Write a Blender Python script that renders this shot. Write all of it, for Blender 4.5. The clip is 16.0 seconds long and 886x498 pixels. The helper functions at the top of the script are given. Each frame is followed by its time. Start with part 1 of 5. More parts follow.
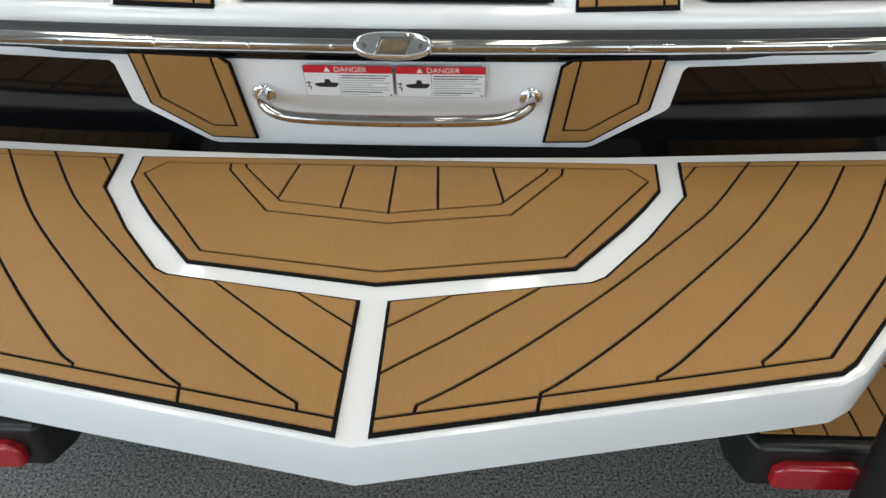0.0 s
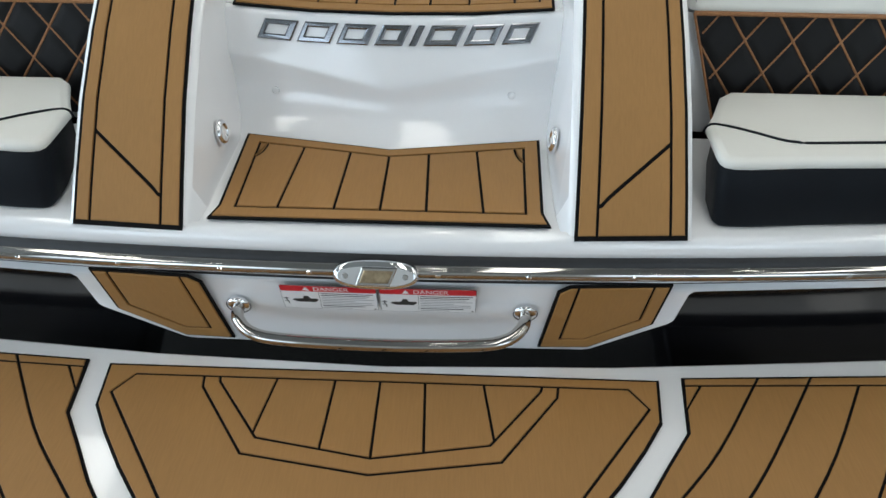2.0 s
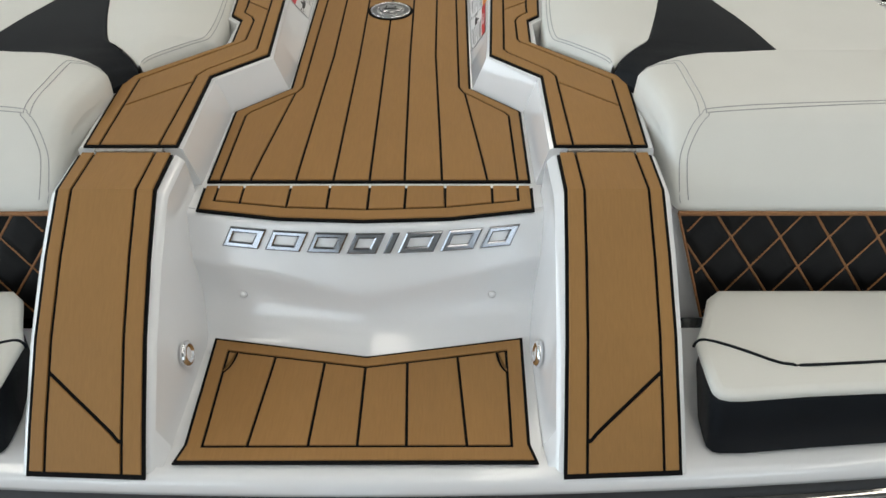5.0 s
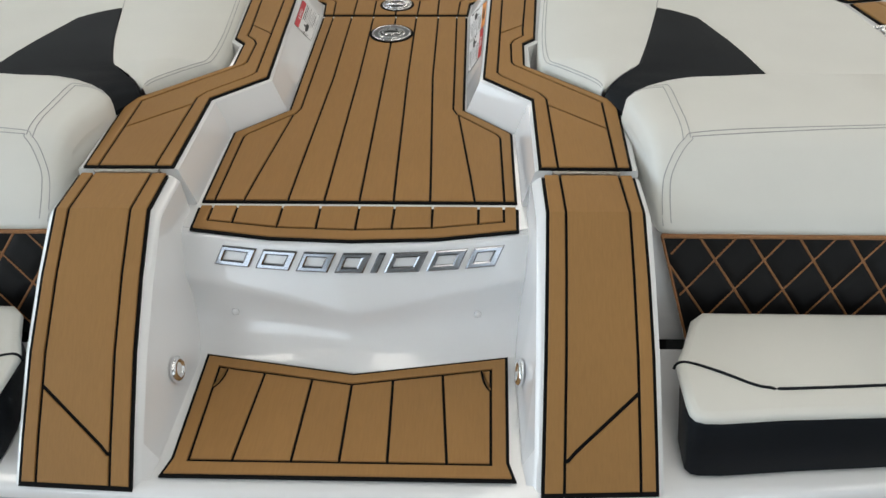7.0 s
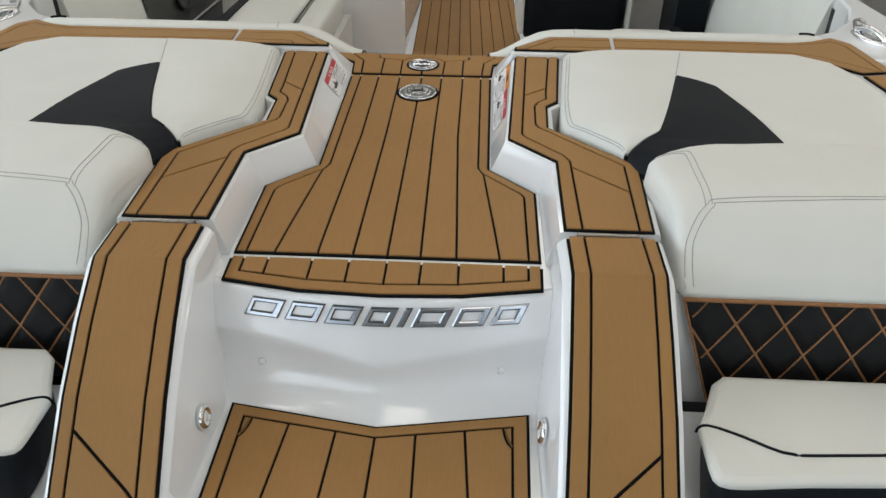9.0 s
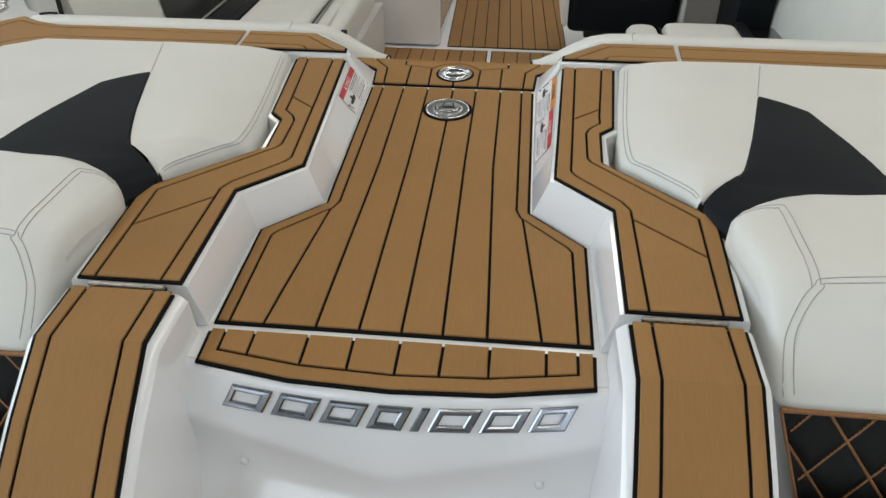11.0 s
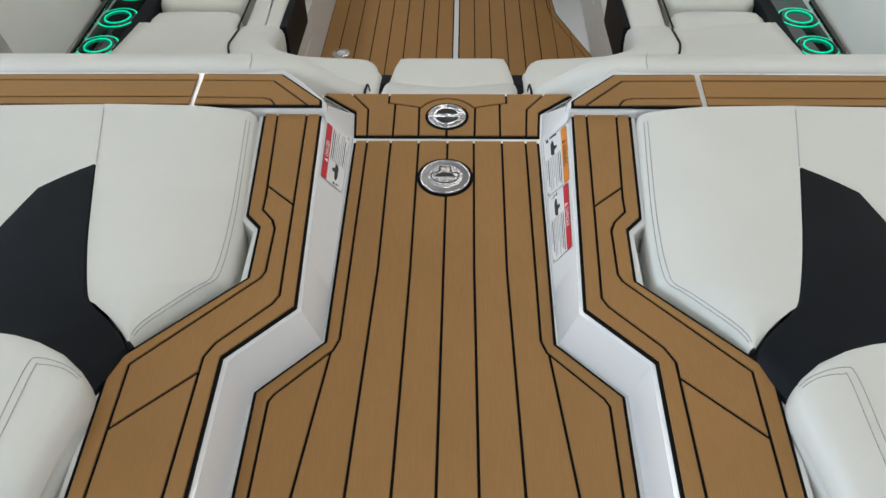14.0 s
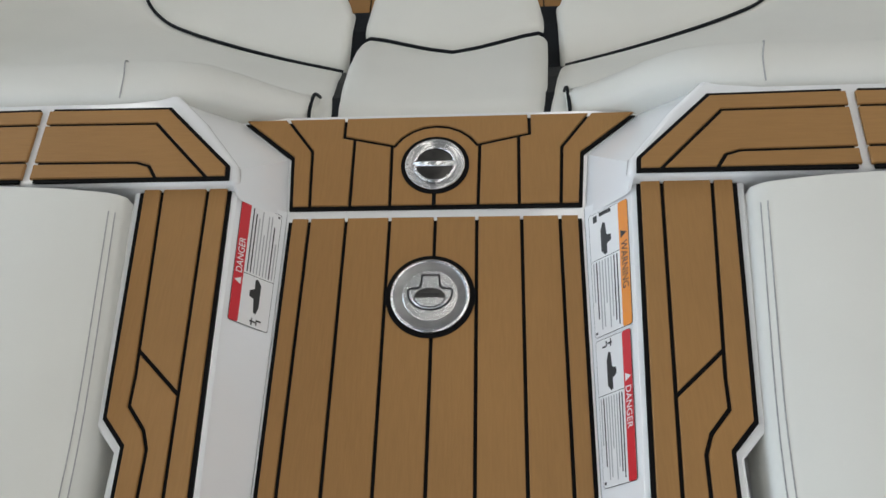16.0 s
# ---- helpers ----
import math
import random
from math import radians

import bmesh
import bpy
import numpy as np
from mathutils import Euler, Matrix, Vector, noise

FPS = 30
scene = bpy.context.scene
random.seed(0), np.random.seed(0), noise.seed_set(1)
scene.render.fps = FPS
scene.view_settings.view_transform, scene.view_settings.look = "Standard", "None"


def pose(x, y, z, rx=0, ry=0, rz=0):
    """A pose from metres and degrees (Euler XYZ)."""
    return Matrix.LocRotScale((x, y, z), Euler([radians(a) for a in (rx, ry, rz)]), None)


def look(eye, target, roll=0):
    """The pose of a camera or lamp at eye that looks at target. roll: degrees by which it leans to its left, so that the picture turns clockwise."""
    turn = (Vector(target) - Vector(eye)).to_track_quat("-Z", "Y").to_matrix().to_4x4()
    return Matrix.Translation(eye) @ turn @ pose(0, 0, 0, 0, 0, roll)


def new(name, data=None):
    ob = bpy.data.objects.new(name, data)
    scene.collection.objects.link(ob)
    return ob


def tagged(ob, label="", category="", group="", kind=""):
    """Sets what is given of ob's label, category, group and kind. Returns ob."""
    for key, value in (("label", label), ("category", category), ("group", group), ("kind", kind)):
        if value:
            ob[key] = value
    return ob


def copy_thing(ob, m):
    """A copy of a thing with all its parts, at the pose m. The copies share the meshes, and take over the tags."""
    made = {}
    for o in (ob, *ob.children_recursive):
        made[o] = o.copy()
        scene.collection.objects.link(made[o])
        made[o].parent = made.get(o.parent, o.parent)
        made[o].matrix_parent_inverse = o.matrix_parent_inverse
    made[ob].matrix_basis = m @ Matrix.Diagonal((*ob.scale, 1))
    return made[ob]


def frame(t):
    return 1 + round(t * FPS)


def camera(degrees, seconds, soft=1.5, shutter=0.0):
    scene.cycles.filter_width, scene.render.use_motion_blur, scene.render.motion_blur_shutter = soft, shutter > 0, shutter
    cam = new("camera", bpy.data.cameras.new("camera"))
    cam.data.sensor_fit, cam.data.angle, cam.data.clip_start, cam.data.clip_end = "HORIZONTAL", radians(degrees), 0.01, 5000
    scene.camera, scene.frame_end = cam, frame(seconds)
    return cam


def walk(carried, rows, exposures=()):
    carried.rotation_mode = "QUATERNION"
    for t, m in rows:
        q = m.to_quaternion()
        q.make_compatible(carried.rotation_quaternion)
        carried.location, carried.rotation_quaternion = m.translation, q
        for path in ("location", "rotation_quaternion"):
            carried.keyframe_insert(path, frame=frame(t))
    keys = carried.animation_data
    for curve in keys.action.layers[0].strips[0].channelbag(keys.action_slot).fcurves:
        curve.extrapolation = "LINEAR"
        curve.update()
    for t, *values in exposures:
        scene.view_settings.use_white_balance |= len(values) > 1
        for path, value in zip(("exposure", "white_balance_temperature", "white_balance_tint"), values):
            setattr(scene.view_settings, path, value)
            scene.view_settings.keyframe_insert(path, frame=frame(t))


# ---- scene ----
cam = camera(62.0, 16.0)
PATH = [
    (0, (0.124, -0.022, 1.461), (0.068, 1.578, 0.263), -0.1),
    (0.5, (0.059, 0.097, 1.57), (0.059, 1.667, 0.33), 2.5),
    (1, (0.044, 0.108, 1.669), (0.07, 1.677, 0.428), 2.7),
    (1.5, (0.067, 0.162, 1.734), (0.074, 1.724, 0.484), 1.4),
    (2, (0.131, 0.307, 1.742), (0.079, 1.858, 0.481), 0.4),
    (2.5, (0.18, 0.452, 1.879), (0.06, 1.969, 0.582), 0.0),
    (3, (0.179, 0.506, 1.941), (0.022, 2.034, 0.659), -0.6),
    (3.5, (0.148, 0.59, 1.943), (0.04, 2.117, 0.655), 0.3),
    (4, (0.128, 0.583, 1.946), (0.062, 2.129, 0.679), 0.1),
    (4.5, (0.14, 0.523, 1.948), (0.093, 2.094, 0.711), -0.4),
    (5, (0.124, 0.555, 1.957), (0.13, 2.137, 0.733), 0.1),
    (7.5, (0.191, 0.531, 1.984), (0.13, 2.157, 0.821), -0.7),
    (8, (0.175, 0.511, 1.994), (0.125, 2.172, 0.881), -0.2),
    (8.5, (0.158, 0.508, 2.005), (0.105, 2.191, 0.927), 0.4),
    (11, (0.141, 0.827, 1.977), (-0.02, 2.472, 0.851), 0.2),
    (11.5, (0.144, 0.953, 1.956), (-0.021, 2.576, 0.799), 0.4),
    (12, (0.159, 1.138, 2.067), (-0.04, 2.671, 0.799), -0.4),
    (12.5, (0.176, 1.164, 2.165), (-0.05, 2.623, 0.816), -1.8),
    (13, (0.171, 1.175, 2.226), (-0.049, 2.584, 0.823), -2.8),
    (13.5, (0.129, 1.181, 2.239), (-0.02, 2.605, 0.843), -1.8),
    (14, (0.034, 1.233, 2.225), (-0.017, 2.653, 0.818), -1.0),
    (14.5, (-0.035, 1.334, 2.167), (-0.024, 2.74, 0.745), -0.2),
    (15, (-0.043, 1.494, 2.138), (-0.017, 2.874, 0.691), -0.2),
    (15.5, (0.04, 1.772, 2.112), (-0.033, 2.994, 0.531), -3.6),
    (16, (0.084, 1.95, 2.112), (-0.065, 2.968, 0.397), -7.8),
]
EXPOSURES = [(0.0, 0.36, 6700, 8), (0.8, 0.33, 6450, 9), (1.5, 0.12, 6300, 7), (2.5, -0.05, 6400, 7), (3.5, -0.14, 6750, 8), (8.5, -0.13, 6650, 9), (11.0, -0.16, 6650, 9), (13.0, -0.13, 6450, 9), (14.5, -0.19, 6350, 9), (16.0, -0.29, 6350, 10)]
walk(cam, [(t, look(eye, target, roll)) for t, eye, target, roll in PATH], EXPOSURES)

# ---------------------------------------------------------------- world and light
world = bpy.data.worlds.new("world")
scene.world = world
world.use_nodes = True
world.node_tree.nodes["Background"].inputs[0].default_value = (0.75, 0.83, 1.0, 1)
world.node_tree.nodes["Background"].inputs[1].default_value = 0.25


def area(name, m, sx, sy, watts, colour):
    d = bpy.data.lights.new(name, "AREA")
    d.shape, d.size, d.size_y, d.energy, d.color = "RECTANGLE", sx, sy, watts, colour
    ob = new(name, d)
    ob.matrix_world = m
    return ob


# daylight in the glazed side wall and the glazed wall behind, and added ceiling fill
area("window_light_side", look((-6.6, 1.5, 2.3), (0, 1.5, 1.2)), 10.0, 3.2, 330, (0.72, 0.86, 1.0))
for x in (-4.2, 4.2):
    area("window_light_back", look((x, -6.6, 2.3), (0, 1.0, 1.0)), 3.4, 3.2, 62, (0.76, 0.87, 1.0))
# assumed fill strips without fittings; the outermost brightens faces turned to +x
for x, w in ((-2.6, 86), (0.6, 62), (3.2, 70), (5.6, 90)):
    area("ceiling_fill_strip", look((x, 3.2, 4.52), (x, 3.201, 0)), 0.45, 11.0, w, (1.0, 0.96, 0.90))


# ---------------------------------------------------------------- materials
def mat(name, colour, rough=0.5, metal=0.0, coat=0.0, noise_scale=0, spread=0.0, bump=0.0, bump_scale=200, stretch=(1, 1, 1), emit=None, strength=0.0, spec=0.5, big=0.0, big_scale=6.0):
    m = bpy.data.materials.new(name)
    m.use_nodes = True
    nt = m.node_tree
    b = nt.nodes["Principled BSDF"]
    b.inputs["Base Color"].default_value = (*colour, 1)
    b.inputs["Roughness"].default_value = rough
    b.inputs["Metallic"].default_value = metal
    b.inputs["Coat Weight"].default_value = coat
    b.inputs["Coat Roughness"].default_value = 0.03
    b.inputs["Specular IOR Level"].default_value = spec
    tc = nt.nodes.new("ShaderNodeTexCoord")
    mp = nt.nodes.new("ShaderNodeMapping")
    mp.inputs["Scale"].default_value = stretch
    nt.links.new(tc.outputs["Object"], mp.inputs["Vector"])
    if spread:
        no = nt.nodes.new("ShaderNodeTexNoise")
        no.inputs["Scale"].default_value = noise_scale
        no.inputs["Detail"].default_value = 4
        nt.links.new(mp.outputs[0], no.inputs["Vector"])
        ra = nt.nodes.new("ShaderNodeValToRGB")
        ra.color_ramp.elements[0].position, ra.color_ramp.elements[1].position = 0.3, 0.7
        ra.color_ramp.elements[0].color = (*[c * (1 - spread) for c in colour], 1)
        ra.color_ramp.elements[1].color = (*[min(1, c * (1 + spread)) for c in colour], 1)
        nt.links.new(no.outputs["Fac"], ra.inputs[0])
        last = ra.outputs[0]
        if big:
            n2 = nt.nodes.new("ShaderNodeTexNoise")
            n2.inputs["Scale"].default_value = big_scale
            nt.links.new(tc.outputs["Object"], n2.inputs["Vector"])
            mr = nt.nodes.new("ShaderNodeMapRange")
            mr.inputs[3].default_value, mr.inputs[4].default_value = 1 - big, 1 + big
            nt.links.new(n2.outputs["Fac"], mr.inputs[0])
            hv = nt.nodes.new("ShaderNodeHueSaturation")
            nt.links.new(mr.outputs[0], hv.inputs["Value"])
            nt.links.new(last, hv.inputs["Color"])
            last = hv.outputs[0]
        nt.links.new(last, b.inputs["Base Color"])
    if bump:
        nb = nt.nodes.new("ShaderNodeTexNoise")
        nb.inputs["Scale"].default_value = bump_scale
        nb.inputs["Detail"].default_value = 3
        nt.links.new(mp.outputs[0], nb.inputs["Vector"])
        bu = nt.nodes.new("ShaderNodeBump")
        bu.inputs["Strength"].default_value = bump
        bu.inputs["Distance"].default_value = 0.001
        nt.links.new(nb.outputs["Fac"], bu.inputs["Height"])
        nt.links.new(bu.outputs[0], b.inputs["Normal"])
    if emit:
        b.inputs["Emission Color"].default_value = (*emit, 1)
        b.inputs["Emission Strength"].default_value = strength
    return m


def vary(m, amount):
    """Small piece-to-piece change of tone."""
    nt = m.node_tree
    b = nt.nodes["Principled BSDF"]
    src = b.inputs["Base Color"].links[0].from_socket
    oi = nt.nodes.new("ShaderNodeObjectInfo")
    mr = nt.nodes.new("ShaderNodeMapRange")
    mr.inputs[3].default_value, mr.inputs[4].default_value = 1 - amount, 1 + amount
    nt.links.new(oi.outputs["Random"], mr.inputs[0])
    hv = nt.nodes.new("ShaderNodeHueSaturation")
    nt.links.new(mr.outputs[0], hv.inputs["Value"])
    nt.links.new(src, hv.inputs["Color"])
    nt.links.new(hv.outputs[0], b.inputs["Base Color"])
    return m


TEAK = vary(mat("teak_foam", (0.325, 0.168, 0.049), 0.60, spec=0.45, noise_scale=60, spread=0.05, bump=0.28, bump_scale=160, stretch=(6, 0.5, 1), big=0.11, big_scale=4), 0.025)
TEAK_X = vary(mat("teak_foam_crosswise", (0.325, 0.168, 0.049), 0.60, spec=0.45, noise_scale=60, spread=0.05, bump=0.28, bump_scale=160, stretch=(0.5, 6, 1), big=0.11, big_scale=4), 0.025)
FOAM = mat("black_foam", (0.004, 0.004, 0.0045), 0.8, spec=0.15, noise_scale=300, spread=0.3, bump=0.3, bump_scale=500)
GEL = mat("white_gelcoat", (0.84, 0.85, 0.86), 0.10, coat=0.6, noise_scale=3, spread=0.012)
HULL = mat("black_gelcoat", (0.004, 0.004, 0.005), 0.10, coat=0.25, spec=0.35)
VINYL = mat("white_vinyl", (0.72, 0.72, 0.675), 0.48, noise_scale=7, spread=0.02, bump=0.25, bump_scale=900)
VBLACK = mat("black_vinyl", (0.006, 0.008, 0.011), 0.52, spec=0.14, noise_scale=9, spread=0.15, bump=0.35, bump_scale=800)
QUILT = mat("black_quilted_vinyl", (0.005, 0.005, 0.0055), 0.55, spec=0.25, noise_scale=20, spread=0.2, bump=0.3, bump_scale=700)
THREAD = mat("tan_thread", (0.30, 0.135, 0.05), 0.6, noise_scale=400, spread=0.25, bump=0.5, bump_scale=900)
SEAM = mat("grey_thread", (0.40, 0.40, 0.40), 0.7, noise_scale=500, spread=0.3)
# steel darkened to carry the shade inside the latch and cleat hollows
SHADED_STEEL = mat("shaded_steel", (0.07, 0.068, 0.065), 0.35, 1.0, noise_scale=60, spread=0.2)
SATIN = mat("satin_steel", (0.88, 0.88, 0.88), 0.26, 1.0, noise_scale=80, spread=0.05)
BADGE = mat("dark_chrome", (0.30, 0.31, 0.33), 0.16, 1.0, noise_scale=40, spread=0.06)
HINGE = mat("dull_hinge_steel", (0.36, 0.34, 0.31), 0.38, 1.0, noise_scale=120, spread=0.2)
CHROME = mat("chrome", (0.86, 0.86, 0.87), 0.06, 1.0)
RINGSTEEL = mat("turned_steel", (0.36, 0.36, 0.36), 0.30, 1.0, noise_scale=50, spread=0.15)
STEEL = mat("polished_steel", (0.50, 0.485, 0.46), 0.07, 1.0, noise_scale=30, spread=0.05, stretch=(0.2, 3, 3))
BRUSHED = mat("brushed_steel", (0.62, 0.62, 0.62), 0.26, 1.0, noise_scale=90, spread=0.06)
RUBBER = mat("black_rubber", (0.014, 0.015, 0.017), 0.45, noise_scale=60, spread=0.2)
PLASTIC = mat("black_plastic", (0.012, 0.012, 0.012), 0.35, noise_scale=40, spread=0.2, bump=0.2)
LENS = mat("red_lens", (0.42, 0.012, 0.02), 0.18, coat=0.6, noise_scale=70, spread=0.1)
CARPET = mat("grey_carpet", (0.20, 0.195, 0.182), 0.95, noise_scale=150, spread=0.95, bump=1.0, bump_scale=110, big=0.12, big_scale=2)
PAPER = mat("label_white", (0.80, 0.80, 0.80), 0.3, noise_scale=40, spread=0.01)
RED = mat("label_red", (0.60, 0.018, 0.03), 0.3, noise_scale=40, spread=0.02)
ORANGE = mat("label_orange", (0.80, 0.27, 0.02), 0.3, noise_scale=40, spread=0.02)
INK = mat("label_ink", (0.02, 0.02, 0.02), 0.4)
GREYINK = mat("label_grey_ink", (0.42, 0.42, 0.43), 0.4)
CONSOLE = mat("black_gloss_console", (0.008, 0.008, 0.008), 0.07, coat=1.0)
GREEN = mat("green_ring", (0.0, 0.3, 0.16), 0.3, emit=(0.0, 0.75, 0.40), strength=1.0)
GREYWALL = mat("grey_liner", (0.62, 0.61, 0.59), 0.5, noise_scale=15, spread=0.04)
WALLP = mat("showroom_paint", (0.74, 0.73, 0.70), 0.8, noise_scale=2, spread=0.05)
DARKP = mat("showroom_ceiling", (0.30, 0.30, 0.29), 0.9, noise_scale=2, spread=0.05)
GLOW = mat("daylit_glass", (0.8, 0.9, 1.0), 0.3, emit=(0.80, 0.90, 1.0), strength=1.2)
LAMP = mat("lamp_glow", (1, 1, 1), 0.3, emit=(1.0, 0.95, 0.86), strength=20)


# ---------------------------------------------------------------- building helpers
def thing(name, label, category, at=(0, 0, 0), group="", kind=""):
    ob = new(name)
    ob.location = at
    ob.empty_display_size = 0.05
    return tagged(ob, label, category, group, kind)


def part(name, bm, material, parent=None, label="", smooth=False):
    me = bpy.data.meshes.new(name)
    bm.normal_update()
    bm.to_mesh(me)
    bm.free()
    me.materials.append(material)
    if smooth:
        for p in me.polygons:
            p.use_smooth = len(p.vertices) < 9
    if smooth == "auto":
        me.set_sharp_from_angle(angle=radians(28))
    ob = new(name, me)
    if parent is not None:
        ob.parent = parent
        if parent.type == "EMPTY":
            ob.matrix_parent_inverse = Matrix.Translation(-parent.location)
    if label:
        ob["label"] = label
    return ob


def bevel(ob, width, segments=2, angle=35):
    m = ob.modifiers.new("bevel", "BEVEL")
    m.width, m.segments, m.limit_method, m.angle_limit = width, segments, "ANGLE", radians(angle)
    m.harden_normals = False
    for p in ob.data.polygons:
        p.use_smooth = True
    w = ob.modifiers.new("normals", "WEIGHTED_NORMAL")
    w.keep_sharp = False
    return ob


def signed(poly):
    return sum(a[0] * b[1] - b[0] * a[1] for a, b in zip(poly, poly[1:] + poly[:1])) / 2


def ccw(poly):
    out = []
    for p in poly:
        if not out or math.dist(p, out[-1]) > 1e-5:
            out.append((float(p[0]), float(p[1])))
    if math.dist(out[0], out[-1]) < 1e-5:
        out.pop()
    return out if signed(out) > 0 else out[::-1]


def offset(poly, d):
    """Moves the edges of a counter-clockwise polygon inwards by d."""
    out, n = [], len(poly)
    for k in range(n):
        p = Vector(poly[k])
        a, b = p - Vector(poly[k - 1]), Vector(poly[(k + 1) % n]) - p
        a.normalize(), b.normalize()
        na, nb = Vector((-a.y, a.x)), Vector((-b.y, b.x))
        m = na + nb
        c = max(m.length_squared / 2, 0.25)
        out.append(tuple(p + m * (d / c)))
    return out


def inside(p, poly):
    hit = False
    for (x0, y0), (x1, y1) in zip(poly, poly[1:] + poly[:1]):
        if (y0 > p[1]) != (y1 > p[1]) and p[0] < (x1 - x0) * (p[1] - y0) / (y1 - y0) + x0:
            hit = not hit
    return hit


def cut(poly, line):
    """Splits a polygon along a line of points where the line crosses it from edge to edge."""
    hits = []
    for s in range(len(line) - 1):
        a, b = Vector(line[s]), Vector(line[s + 1])
        for e in range(len(poly)):
            c, d = Vector(poly[e]), Vector(poly[(e + 1) % len(poly)])
            r, q = b - a, d - c
            den = r.x * q.y - r.y * q.x
            if abs(den) < 1e-12:
                continue
            t = ((c.x - a.x) * q.y - (c.y - a.y) * q.x) / den
            u = ((c.x - a.x) * r.y - (c.y - a.y) * r.x) / den
            if -1e-9 <= t < 1 - 1e-9 and 0 <= u < 1:
                hits.append((s + t, e, u, tuple(a + r * t)))
    hits.sort()
    for h, g in zip(hits, hits[1:]):
        if g[0] - h[0] < 1e-6:
            continue
        mid = (h[0] + g[0]) / 2
        s = min(int(mid), len(line) - 2)
        m = Vector(line[s]).lerp(Vector(line[s + 1]), mid - s)
        if not inside(m, poly):
            continue
        way = [h[3]] + [line[k] for k in range(int(h[0]) + 1, int(math.ceil(g[0] - 1e-9))) if h[0] < k < g[0]] + [g[3]]
        n = len(poly)

        def run(e0, e1, u0, u1):
            out, k = [], e0
            if e0 == e1 and u1 > u0:
                return out
            while True:
                k = (k + 1) % n
                out.append(poly[k])
                if k == e1:
                    return out

        one = ccw(way + run(g[1], h[1], g[2], h[2]))
        two = ccw(way[::-1] + run(h[1], g[1], h[2], g[2]))
        if abs(signed(one)) < 1e-5 or abs(signed(two)) < 1e-5:
            continue
        return cut(one, line) + cut(two, line)
    return [poly]


def slab(poly, h0, h1, mapf, edge=0.0008, bends=()):
    """A plate over a plan polygon, laid on a surface: mapf(u, v, height)."""
    bm = bmesh.new()
    rings = [(poly, h0), (poly, h1 - edge), (offset(poly, edge), h1)] if edge else [(poly, h0), (poly, h1)]
    loops = [[bm.verts.new((p[0], p[1], h)) for p in pts] for pts, h in rings]
    n = len(poly)
    for lo, hi in zip(loops, loops[1:]):
        for k in range(n):
            bm.faces.new((lo[k], lo[(k + 1) % n], hi[(k + 1) % n], hi[k]))
    bm.faces.new(loops[-1])
    bm.faces.new(loops[0][::-1])
    for v in bends:
        bmesh.ops.bisect_plane(bm, geom=bm.verts[:] + bm.edges[:] + bm.faces[:], plane_co=(0, v, 0), plane_no=(0, 1, 0))
    for v in bm.verts:
        v.co = mapf(*v.co)
    bmesh.ops.recalc_face_normals(bm, faces=bm.faces)
    return bm


def pushed(outline, bare, d):
    """The outline with some of its corners moved by d along a direction each."""
    return [(x + d * bare[k][0], y + d * bare[k][1]) if k in bare else (x, y) for k, (x, y) in enumerate(outline)]


def foam(parent, outline, grooves, mapf, material=TEAK, groove=0.0045, rim=0.0042, bends=(), bare={}):
    """A two-layer foam mat: a black under-layer and the teak-coloured planks routed out above it.
    At bare corners the planks run out to the mat's edge, and the under-layer stops short of it."""
    field = ccw(pushed(outline, bare, rim + 0.0005))
    outline = ccw(pushed(outline, bare, -0.0045))
    base = part("foam_pad", slab(offset(outline, -0.001), 0.0, 0.0035, mapf, 0.0, bends), FOAM, parent, "black foam under-layer showing in the grooves")
    pieces = [offset(field, rim - groove / 2)]
    for g in grooves:
        pieces = [q for p in pieces for q in cut(p, g)]
    for p in pieces:
        q = offset(p, groove / 2)
        if signed(q) > 2e-5:
            part("plank", slab(q, 0.002, 0.0063, mapf, 0.0010, bends), material, base)
    return base


def mirror(points):
    return [(-x, y) for x, y in points]


def arc(cx, cy, r, a0, a1, n=8):
    return [(cx + r * math.cos(radians(a0 + (a1 - a0) * k / n)), cy + r * math.sin(radians(a0 + (a1 - a0) * k / n))) for k in range(n + 1)]


def loft(rows, closed=False, caps=False):
    """Faces between rows of 3D points."""
    bm = bmesh.new()
    vs = [[bm.verts.new(p) for p in r] for r in rows]
    n = len(rows[0])
    for a, b in zip(vs, vs[1:]):
        for k in range(n if closed else n - 1):
            bm.faces.new((a[k], a[(k + 1) % n], b[(k + 1) % n], b[k]))
    if caps:
        bm.faces.new(vs[0][::-1]), bm.faces.new(vs[-1])
    bmesh.ops.recalc_face_normals(bm, faces=bm.faces)
    return bm


def block(outline, z0, z1, top=None):
    """A solid over a plan polygon; top(x, y) gives the height of its upper face."""
    bm = bmesh.new()
    outline = ccw(outline)
    lo = [bm.verts.new((x, y, z0)) for x, y in outline]
    hi = [bm.verts.new((x, y, top(x, y) if top else z1)) for x, y in outline]
    n = len(outline)
    for k in range(n):
        bm.faces.new((lo[k], lo[(k + 1) % n], hi[(k + 1) % n], hi[k]))
    bm.faces.new(hi), bm.faces.new(lo[::-1])
    bmesh.ops.recalc_face_normals(bm, faces=bm.faces)
    return bm


def box(x0, x1, y0, y1, z0, z1):
    return block([(x0, y0), (x1, y0), (x1, y1), (x0, y1)], z0, z1)


